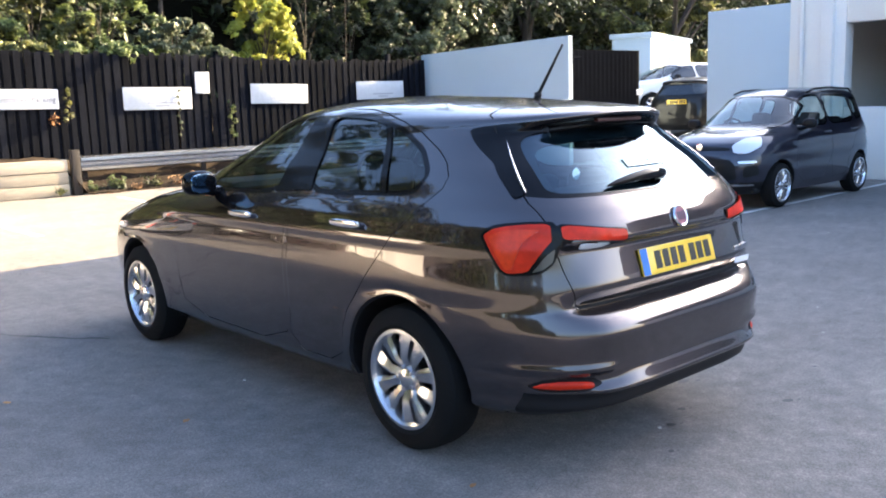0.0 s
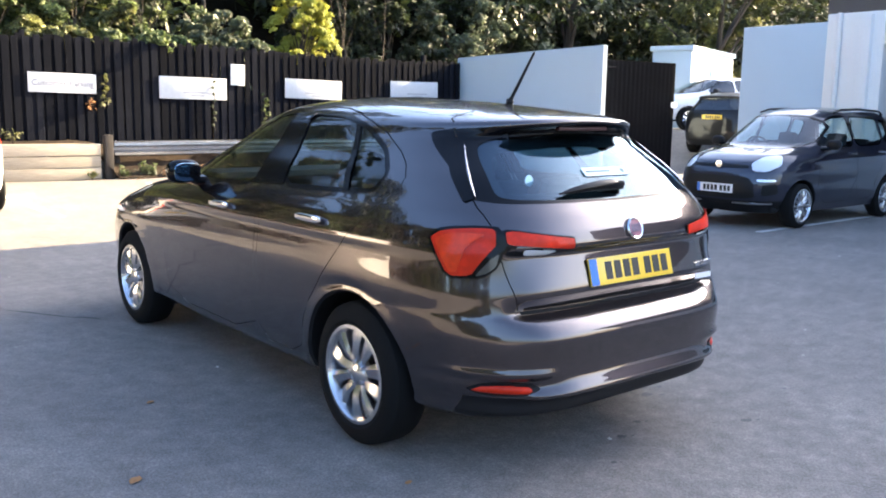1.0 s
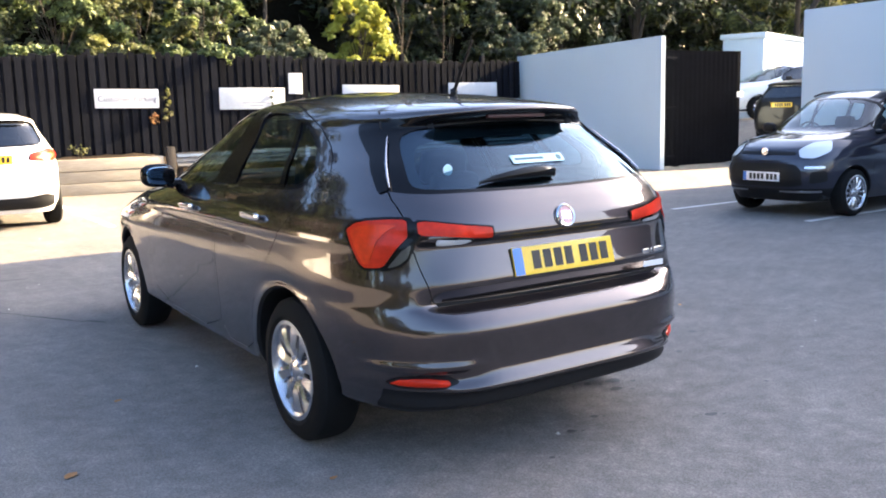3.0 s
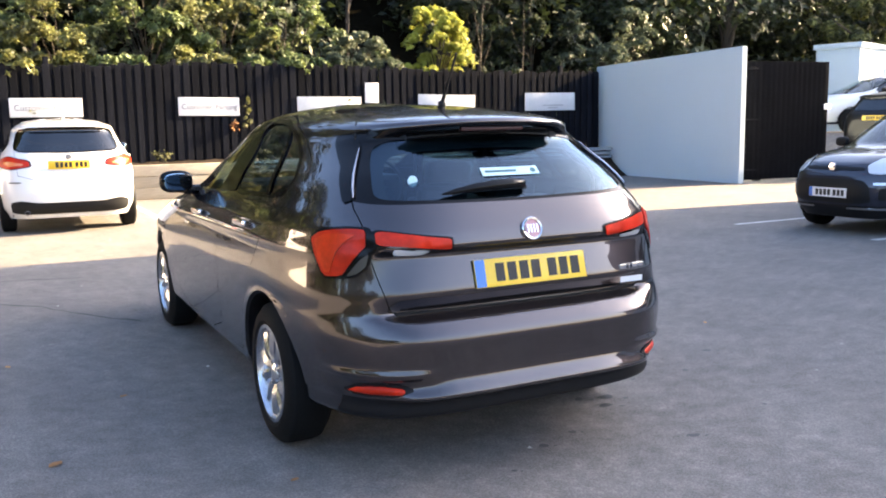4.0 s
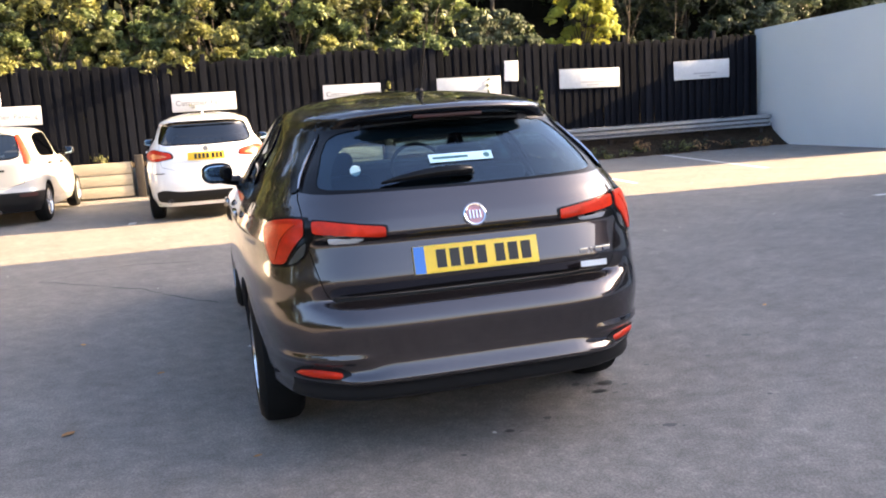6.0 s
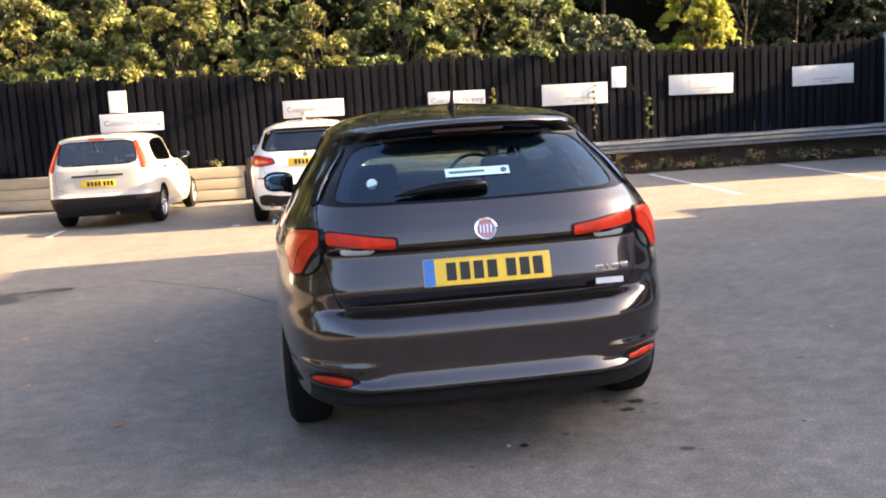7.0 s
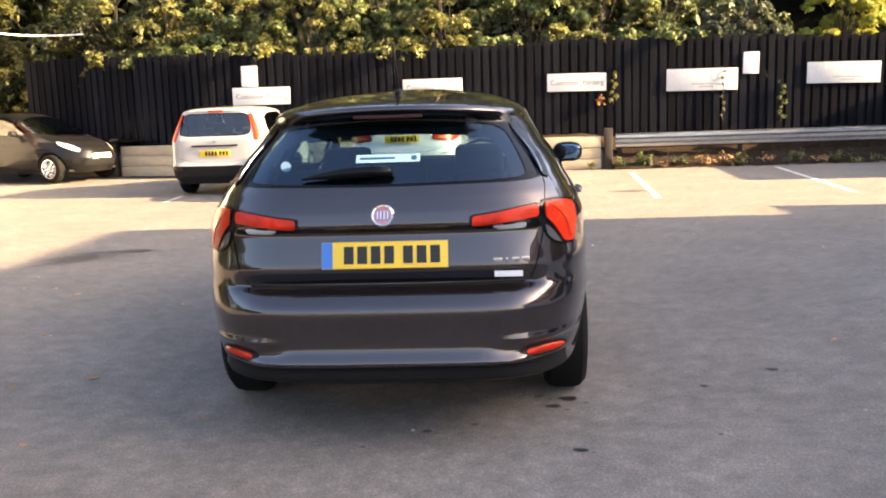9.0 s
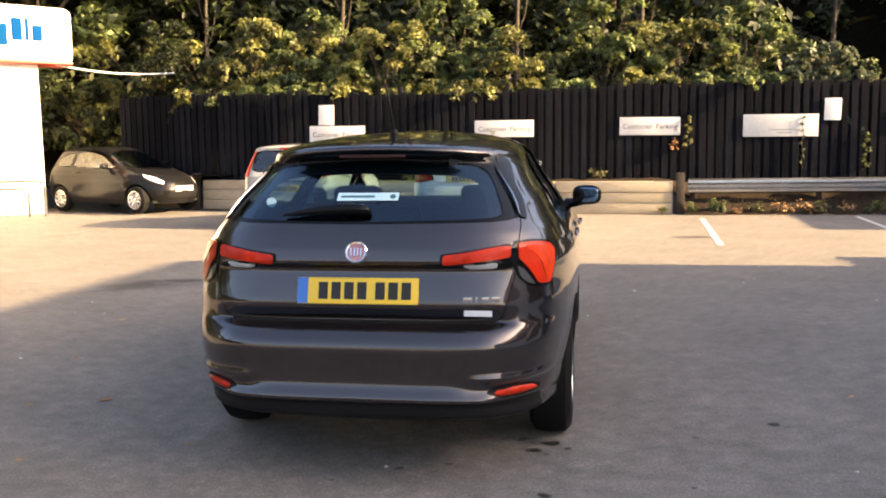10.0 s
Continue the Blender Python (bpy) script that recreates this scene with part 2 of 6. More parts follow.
def box(bm, size, at=(0, 0, 0), bevel=0.0, turn=None, segments=2):
    m = Matrix.Translation(at) @ (turn or Matrix()) @ Matrix.Diagonal((*size, 1))
    verts = bmesh.ops.create_cube(bm, size=1, matrix=m)["verts"]
    if bevel:
        edges = list({e for v in verts for e in v.link_edges})
        bmesh.ops.bevel(bm, geom=edges, offset=bevel, segments=segments, affect="EDGES", profile=0.6)
    return bm


def boxed(size, at=(0, 0, 0), bevel=0.0, turn=None, segments=2):
    return box(bmesh.new(), size, at, bevel, turn, segments)


def tube(bm, points, radii, sides=8, caps=True):
    """A round bar along points, of the given radii."""
    points = [Vector(p) for p in points]
    rings = []
    for i, p in enumerate(points):
        ahead = (points[min(i + 1, len(points) - 1)] - points[max(i - 1, 0)]).normalized()
        side = ahead.cross(Vector((0, 0, 1)) if abs(ahead.z) < 0.9 else Vector((1, 0, 0))).normalized()
        up = side.cross(ahead)
        r = radii[i] if isinstance(radii, (list, tuple)) else radii
        rings.append([bm.verts.new(p + r * (math.cos(a) * side + math.sin(a) * up)) for a in [math.tau * k / sides for k in range(sides)]])
    for a, b in zip(rings, rings[1:]):
        for k in range(sides):
            bm.faces.new((a[k], a[(k + 1) % sides], b[(k + 1) % sides], b[k]))
    if caps:
        bm.faces.new(rings[0][::-1])
        bm.faces.new(rings[-1])
    bmesh.ops.recalc_face_normals(bm, faces=bm.faces)
    return bm


def lathe(profile, sides=48, closed=False):
    """Turns (x, r) points about the x axis."""
    bm = bmesh.new()
    rings = [[bm.verts.new((x, r * math.cos(a), r * math.sin(a))) for a in [math.tau * k / sides for k in range(sides)]] for x, r in profile]
    pairs = list(zip(rings, rings[1:])) + ([(rings[-1], rings[0])] if closed else [])
    for a, b in pairs:
        for k in range(sides):
            bm.faces.new((a[k], a[(k + 1) % sides], b[(k + 1) % sides], b[k]))
    bmesh.ops.recalc_face_normals(bm, faces=bm.faces)
    return bm


def flat(bm, outline, z=0.0, up=0.0):
    """A flat polygon in the ground plane, with thickness up."""
    face = bm.faces.new([bm.verts.new((x, y, z)) for x, y in outline])
    if face.normal.z < 0:
        face.normal_flip()
    if up:
        made = bmesh.ops.extrude_face_region(bm, geom=[face])["geom"]
        bmesh.ops.translate(bm, verts=[g for g in made if isinstance(g, bmesh.types.BMVert)], vec=(0, 0, up))
        bmesh.ops.recalc_face_normals(bm, faces=bm.faces)
    return bm


def soft(outline, rounds=2, cut=0.22):
    """An outline with its corners cut round."""
    for _ in range(rounds):
        outline = [tuple(a + (b - a) * f for a, b in zip(p, q)) for p, q in zip(outline, outline[1:] + outline[:1]) for f in (cut, 1 - cut)]
    return outline


def dense(outline, most=0.03):
    """The outline with more points on its long sides."""
    out = []
    for p, q in zip(outline, outline[1:] + outline[:1]):
        n = max(1, math.ceil(math.dist(p, q) / most))
        out += [(p[0] + (q[0] - p[0]) * k / n, p[1] + (q[1] - p[1]) * k / n) for k in range(n)]
    return out


def inside(outline, u, v):
    hit = False
    for (a, b), (c, d) in zip(outline, outline[1:] + outline[:1]):
        if (b > v) != (d > v) and u < (c - a) * (v - b) / (d - b) + a:
            hit = not hit
    return hit


def grown(outline, by):
    """The outline moved outwards by that much."""
    area = sum(a * d - c * b for (a, b), (c, d) in zip(outline, outline[1:] + outline[:1]))
    sign, out = (1 if area > 0 else -1), []
    for i, (u, v) in enumerate(outline):
        (a, b), (c, d) = outline[i - 1], outline[(i + 1) % len(outline)]
        w = Vector((d - b, a - c)).normalized() * by * sign
        out.append((u + w.x, v + w.y))
    return out


# ---- cars ----
Z = Vector((0, 0, 1))
LEFT, RIGHT = (Vector((-1, 0, 0)), Vector((0, 1, 0)), Z), (Vector((1, 0, 0)), Vector((0, 1, 0)), Z)
REAR, FRONT = (Vector((0, -1, 0)), Vector((1, 0, 0)), Z), (Vector((0, 1, 0)), Vector((1, 0, 0)), Z)
TOP = (Z, Vector((1, 0, 0)), Vector((0, 1, 0)))
S = math.sqrt(0.5)
REAR_LEFT, REAR_RIGHT = (Vector((-S, -S, 0)), Vector((S, -S, 0)), Z), (Vector((S, -S, 0)), Vector((-S, -S, 0)), Z)
FRONT_LEFT, FRONT_RIGHT = (Vector((-S, S, 0)), Vector((S, S, 0)), Z), (Vector((S, S, 0)), Vector((-S, S, 0)), Z)


class Shell:
    """A car's outer skin: rounded plan outlines stacked by height. Rows: z, half width, rear end, front end, squareness of rear and front."""

    def __init__(self, levels, hubs, wheel, rows=60, quarter=24, crease=0.92, pinch=1.0, crown=0.0, ease=False, brow=False):
        t = np.array(levels, float)
        zz = np.linspace(t[0, 0], t[-1, 0], 700)
        reach = np.exp(-0.5 * (np.arange(-12, 13) / 3.6) ** 2)
        columns = [np.convolve(np.pad(np.interp(zz, t[:, 0], t[:, k]), 12, "edge"), reach / reach.sum(), "valid") for k in range(1, 6)]
        W, R, F, nr, nf = columns
        wide = np.exp(-0.5 * (np.arange(-120, 121) / 42.0) ** 2)
        calm = np.convolve(np.pad(R, 120, "edge"), wide / wide.sum(), "valid")
        path = np.r_[0, np.cumsum(np.sqrt(np.diff(zz) ** 2 + 0.6 * np.diff(W) ** 2 + 0.8 * np.diff(R) ** 2 + 0.25 * np.diff(F) ** 2) * np.where(brow & (zz[1:] > 0.33) & (zz[1:] < 0.75), 1.9, 1.0))]
        picks = np.interp(np.linspace(0, path[-1], rows), path, zz)
        a = np.linspace(0, math.pi / 2, 4000)
        ring = np.stack([0.88 * np.cos(a) ** 0.4, 2.2 * np.sin(a) ** 0.4], 1)
        run = np.r_[0, np.cumsum(np.linalg.norm(np.diff(ring, axis=0), axis=1))]
        turn = np.interp(np.linspace(0, run[-1], quarter + 1), run, a)
        tail = np.interp(np.linspace(0, run[-1], 2 * quarter + 1), run, a) if brow else turn
        bm, rings = bmesh.new(), []
        for z in picks:
            w, r, f, n1, n2 = (np.interp(z, zz, c) for c in columns)
            c = 0.55 * r + 0.45 * f
            even = r + (float(np.interp(z, zz, calm)) - r) * (1 - step(0.92, 1.0, z)) * step(0.30, 0.34, z) if ease else r
            half = []
            for b in tail[::-1]:
                k = step(*((0.60, 0.76) if brow else (0.68, 0.93)), math.cos(b) ** (2 / n1))
                half.append((w * math.cos(b) ** (2 / n1), c - (c - r - (even - r) * k) * math.sin(b) ** (2 / n1)))
            half += [(w * math.cos(b) ** (2 / n2), c + (f - c) * math.sin(b) ** (2 / n2)) for b in turn[1:]]
            row = []
            for x, y in half + [(-x, y) for x, y in half[-2:0:-1]]:
                weight = min(1.0, abs(x) / w) ** 8
                d = pinch * (0.010 * math.exp(-(((z - crease - 0.012 * (2 - y)) / 0.03) ** 2)) - 0.014 * math.exp(-(((z - crease + 0.16) / 0.08) ** 2)))
                for h in hubs:
                    d += 0.009 * math.exp(-(((math.hypot(y - h, z - wheel) - wheel - 0.055) / 0.035) ** 2)) * (z < 0.8)
                if brow and y < 0.7:
                    # a lidded pocket in each bumper corner
                    lid = step(0.42, 0.53, abs(x)) * (1 - step(0.76, 0.83, abs(x)))
                    lid *= 0.014 * math.exp(-(((z - 0.452) / 0.017) ** 2)) - 0.030 * math.exp(-(((z - 0.396) / 0.026) ** 2))
                    x, y = x + math.copysign(0.5 * lid, x), y - 0.87 * lid
                row.append(bm.verts.new((x + math.copysign(d * weight, x), y, z - crown * x * x * step(1.12, 1.36, z))))
            rings.append(row)
        count = len(rings[0])
        for p, q in zip(rings, rings[1:]):
            for k in range(count):
                bm.faces.new((p[k], p[(k + 1) % count], q[(k + 1) % count], q[k]))
        bm.faces.new(rings[-1])
        bmesh.ops.recalc_face_normals(bm, faces=bm.faces)
        bm.normal_update()
        self.bm, self.skin = bm, bm.copy()
        self.skin.verts.ensure_lookup_table(), self.skin.faces.ensure_lookup_table()
        self.tree = BVHTree.FromBMesh(self.skin)

    def normal(self, co):
        place, flat_normal, index, _ = self.tree.find_nearest(co)
        verts = self.skin.faces[index].verts
        weights = poly_3d_calc([v.co for v in verts], place)
        return sum((w * v.normal for w, v in zip(weights, verts)), Vector()).normalized()

    def on(self, u, v, view, lift=0.0):
        """The place on the skin that is seen at (u, v) from that side."""
        out, along, up = view
        place = self.tree.ray_cast(along * u + up * v + out * 9, -out)[0]
        if place is None:
            place = self.tree.find_nearest(along * u + up * v + out)[0]
        return place + self.normal(place) * lift

    def cut(self, outline, view):
        """Cuts the skin along an outline seen from one side."""
        out, along, _ = view
        us, vs = [p[0] for p in outline], [p[1] for p in outline]
        near = []
        for f in self.bm.faces:
            c = f.calc_center_median()
            if f.normal.dot(out) > 0.03 and min(us) - 0.2 < c.dot(along) < max(us) + 0.2 and min(vs) - 0.2 < c.z < max(vs) + 0.2:
                near.append(f)
        for p, q in zip(outline, outline[1:] + outline[:1]):
            d = along * (q[0] - p[0]) + Vector((0, 0, q[1] - p[1]))
            if d.length < 1e-6:
                continue
            low, high = (min(p[0], q[0]) - 0.002, min(p[1], q[1]) - 0.002), (max(p[0], q[0]) + 0.002, max(p[1], q[1]) + 0.002)
            some = []
            for f in near:
                fu, fv = [w.co.dot(along) for w in f.verts], [w.co.z for w in f.verts]
                if max(fu) > low[0] and min(fu) < high[0] and max(fv) > low[1] and min(fv) < high[1]:
                    some.append(f)
            if not some:
                continue
            geom = set(some) | {e for f in some for e in f.edges} | {v for f in some for v in f.verts}
            made = bmesh.ops.bisect_plane(self.bm, geom=list(geom), dist=1e-5, plane_co=along * p[0] + Vector((0, 0, p[1])), plane_no=d.cross(out).normalized())["geom"]
            near = list({f for f in near if f.is_valid} | {g for g in made if isinstance(g, bmesh.types.BMFace)})

    def within(self, outline, view):
        out, along, _ = view
        us, vs = [p[0] for p in outline], [p[1] for p in outline]
        found = []
        for f in self.bm.faces:
            c = f.calc_center_median()
            u = c.dot(along)
            if f.normal.dot(out) > 0.0 and min(us) < u < max(us) and min(vs) < c.z < max(vs) and inside(outline, u, c.z):
                found.append(f)
        return found

    def hole(self, outline, view):
        self.cut(outline, view)
        bmesh.ops.delete(self.bm, geom=self.within(outline, view), context="FACES")

    def taken(self, faces):
        """Those faces, lifted out of the skin into a bmesh of their own."""
        bm, made = bmesh.new(), {}
        for f in faces:
            bm.faces.new([made.setdefault(v, None) or made.update({v: bm.verts.new(v.co)}) or made[v] for v in f.verts])
        bmesh.ops.delete(self.bm, geom=faces, context="FACES")
        return bm

    def panel(self, name, bm, material, parent, label=""):
        """A piece of the skin, shaded as the whole skin is."""
        bmesh.ops.delete(bm, geom=[v for v in bm.verts if not v.link_faces], context="VERTS")
        ob = part(name, bm, material, parent, label, smooth=180)
        ob.data.normals_split_custom_set_from_vertices([self.normal(v.co) for v in ob.data.vertices])
        return ob

    def patch(self, name, outline, view, material, parent, lift=0.004, label="", step=0.04, skirt=0.012, hole=None):
        """A plate that follows the skin inside an outline, with a rim that goes back into it."""
        outline = dense(outline)
        hole = dense(hole) if hole else None
        us, vs = [p[0] for p in outline], [p[1] for p in outline]
        points = [Vector(p) for p in outline]
        for u in np.arange(min(us) + step / 2, max(us), step):
            for v in np.arange(min(vs) + step / 2, max(vs), step):
                if inside(grown(outline, -step * 0.35), u, v):
                    points.append(Vector((float(u), float(v))))
        n = len(outline)
        edges = [(i, (i + 1) % n) for i in range(n)]
        if hole:
            k = len(points)
            points += [Vector(p) for p in hole]
            edges += [(k + i, k + (i + 1) % len(hole)) for i in range(len(hole))]
        flat_points, _, faces, *_ = delaunay_2d_cdt(points, edges, [], 1, 1e-6)
        if hole:
            faces = [f for f in faces if not inside(hole, sum(flat_points[i].x for i in f) / len(f), sum(flat_points[i].y for i in f) / len(f))]
        bm = bmesh.new()
        verts = [bm.verts.new(self.on(p.x, p.y, view, lift)) for p in flat_points]
        for f in faces:
            if len(set(f)) > 2:
                bm.faces.new([verts[i] for i in f])
        bmesh.ops.delete(bm, geom=[v for v in bm.verts if not v.link_faces], context="VERTS")
        bmesh.ops.recalc_face_normals(bm, faces=bm.faces)
        bm.normal_update()
        if sum(f.normal.dot(view[0]) for f in bm.faces) < 0:
            bmesh.ops.reverse_faces(bm, faces=bm.faces)
        normals = [self.normal(v.co) for v in bm.verts]
        top = list(bm.verts)
        if skirt:
            rim = [e for e in bm.edges if e.is_boundary]
            ring = list({v for e in rim for v in e.verts})
            upper, lower = {}, {}
            for v in ring:
                upper[v] = bm.verts.new(v.co)
                lower[v] = bm.verts.new(v.co - self.normal(v.co) * skirt)
            for e in rim:
                p, q = e.verts
                bm.faces.new((upper[p], upper[q], lower[q], lower[p]))
            middle = sum((v.co for v in top), Vector()) / len(top)
            for v in list(bm.verts)[len(top):]:
                normals.append((v.co - middle).normalized())
        ob = part(name, bm, material, parent, label, smooth=180)
        ob.data.normals_split_custom_set_from_vertices(normals)
        return ob

    def ribbon(self, name, path, view, width, material, parent, lift=0.001, closed=True, label=""):
        """A flat band along a line on the skin."""
        dense = []
        ends = list(zip(path, path[1:] + path[:1])) if closed else list(zip(path, path[1:]))
        for p, q in ends:
            steps = max(1, int(math.dist(p, q) / 0.03))
            dense += [(p[0] + (q[0] - p[0]) * k / steps, p[1] + (q[1] - p[1]) * k / steps) for k in range(steps)]
        if not closed:
            dense.append(path[-1])
        bm, pairs = bmesh.new(), []
        for i, (u, v) in enumerate(dense):
            a = dense[i - 1] if closed or i else dense[0]
            b = dense[(i + 1) % len(dense)] if closed or i < len(dense) - 1 else dense[-1]
            w = Vector((b[1] - a[1], a[0] - b[0])).normalized() * width / 2
            pairs.append([bm.verts.new(self.on(u + w.x * s, v + w.y * s, view, lift)) for s in (-1, 1)])
        for p, q in list(zip(pairs, pairs[1:])) + ([(pairs[-1], pairs[0])] if closed else []):
            bm.faces.new((p[0], p[1], q[1], q[0]))
        bm.normal_update()
        if sum(f.normal.dot(view[0]) for f in bm.faces) < 0:
            bmesh.ops.reverse_faces(bm, faces=bm.faces)
        ob = part(name, bm, material, parent, label, smooth=180)
        ob.data.normals_split_custom_set_from_vertices([self.normal(v.co) for v in ob.data.vertices])
        return ob


def circle(u, v, r, n=28):
    return [(u + r * math.cos(math.tau * k / n), v + r * math.sin(math.tau * k / n)) for k in range(n)]


def build_wheel(car, at, outward, radius, width, rim, spokes=10, metal=None, style="twin"):
    """A wheel whose face looks along +x or -x."""
    wheel = new("wheel")
    wheel.parent = car
    wheel.matrix_basis = Matrix.Translation(at) @ Matrix.Rotation(0 if outward > 0 else math.pi, 4, "Z")
    h = width / 2
    part("tyre", lathe([(-h + 0.02, rim - 0.01), (-h, rim + 0.02), (-h + 0.005, radius - 0.035), (-h + 0.03, radius - 0.006), (-h + 0.06, radius),
                        (0, radius), (h - 0.06, radius), (h - 0.03, radius - 0.006), (h - 0.005, radius - 0.035), (h, rim + 0.022), (h - 0.02, rim - 0.006), (0, rim - 0.03)],
                       56, closed=True), RUBBER, wheel, "black rubber tyre")
    metal = metal or ALLOY
    rim_ob = part("rim", lathe([(h - 0.018, rim - 0.001), (h - 0.006, rim + 0.004), (h - 0.004, rim - 0.012), (h - 0.02, rim - 0.022), (-h + 0.03, rim - 0.03)], 56), metal, wheel, "silver rim")
    part("brake_disc", lathe([(0.0, 0.0), (0.01, 0.02), (0.01, rim * 0.62), (0.0, rim * 0.63), (-0.04, rim - 0.03)], 40), SEAM, wheel)
    shape = bmesh.new()
    for k in range(spokes):
        if style == "twin":
            a = math.tau * (k // 2) / (spokes // 2) + (0.26 if k % 2 else -0.26)
            lean = -0.10 if k % 2 else 0.10
        else:
            a, lean = math.tau * k / spokes, 0.0
        inner, outer, w1, w2 = 0.045, rim - 0.012, 0.021, rim * (0.205 if style == "twin" else 0.10)
        # a broad paddle with a ridge set off its middle, thick at its sides
        off, ring = (0.35 if k % 2 else -0.35) if style == "twin" else 0.0, []
        for r, x, w, tilt in ((inner, h - 0.035, w1, lean), (rim * 0.45, h - 0.012, (w1 + w2) / 2 * 0.72, lean * 0.7), (rim * 0.78, h - 0.014, w2 * 0.80, lean * 0.25), (outer, h - 0.020, w2, 0.0)):
            c = a - tilt
            d, q = Vector((0, math.cos(c), math.sin(c))), Vector((0, -math.sin(c), math.cos(c)))
            ring.append([shape.verts.new(d * r + q * w * f + Vector((x + z, 0, 0))) for f, z in ((1.0, -0.035), (0.96, -0.010), (off, 0.0), (-0.96, -0.010), (-1.0, -0.035))])
        for p, q in zip(ring, ring[1:]):
            for i in range(4):
                shape.faces.new((p[i], p[i + 1], q[i + 1], q[i]))
    bmesh.ops.recalc_face_normals(shape, faces=shape.faces)
    for f in shape.faces:
        if f.normal.x < 0:
            f.normal_flip()
    part("spokes", shape, metal, wheel, "polished silver spokes", smooth=25)
    part("hub_cap", lathe([(h - 0.045, 0.056), (h - 0.026, 0.048), (h - 0.016, 0.030), (h - 0.014, 0.0005)], 24), metal, wheel)
    for k in range(5):
        a = math.tau * (k + 0.5) / 5
        part("wheel_bolt", lathe([(h - 0.04, 0.009), (h - 0.02, 0.008), (h - 0.018, 0.0004)], 10), STEEL, wheel).location = (0, 0.048 * math.cos(a), 0.048 * math.sin(a))
    return wheel


def number_plate(car, m, material, bars=(2, 2, 3), band=True):
    """A plate whose characters are plain bars."""
    plate = part("number_plate", boxed((0.52, 0.008, 0.111), bevel=0.003), material, car, "plastic number plate with plain dark bars")
    plate.matrix_basis = m
    x = -0.172
    for k in range(sum(bars)):
        part("plate_bar", boxed((0.040, 0.002, 0.072), (x + 0.025, -0.0048, 0)), INK, plate)
        x += 0.0555 + (0.022 if k == bars[0] + bars[1] - 1 else 0.0)
    if band:
        part("plate_band", boxed((0.044, 0.002, 0.107), (-0.236, -0.0048, 0)), PLATE_BLUE, plate, "blue band")
    return plate


def seat_set(car, x, y, z, back=0.62, lean=14.0, head=True):
    seat = part("front_seat", boxed((0.48, 0.5, 0.2), (x, y + 0.2, z), 0.06, segments=3), SEAT, car, "dark fabric seat")
    turn = Matrix.Rotation(radians(lean), 4, "X")
    part("seat_back", boxed((0.46, 0.13, back), (x, y - 0.12, z + 0.1 + back / 2), 0.055, turn, 3), SEAT, seat)
    if head:
        part("headrest", boxed((0.27, 0.10, 0.19), (x, y - 0.22, z + 0.2 + back), 0.045, turn, 3), SEAT, seat)


def rounded_blob(size, at, power=0.75, turn=None):
    """A box with strongly rounded sides."""
    bm = bmesh.new()
    bmesh.ops.create_uvsphere(bm, u_segments=20, v_segments=12, radius=1)
    for v in bm.verts:
        v.co = Vector(math.copysign(abs(c) ** power, c) * s / 2 for c, s in zip(v.co, size))
    bmesh.ops.transform(bm, matrix=Matrix.Translation(at) @ (turn or Matrix()), verts=bm.verts)
    return bm


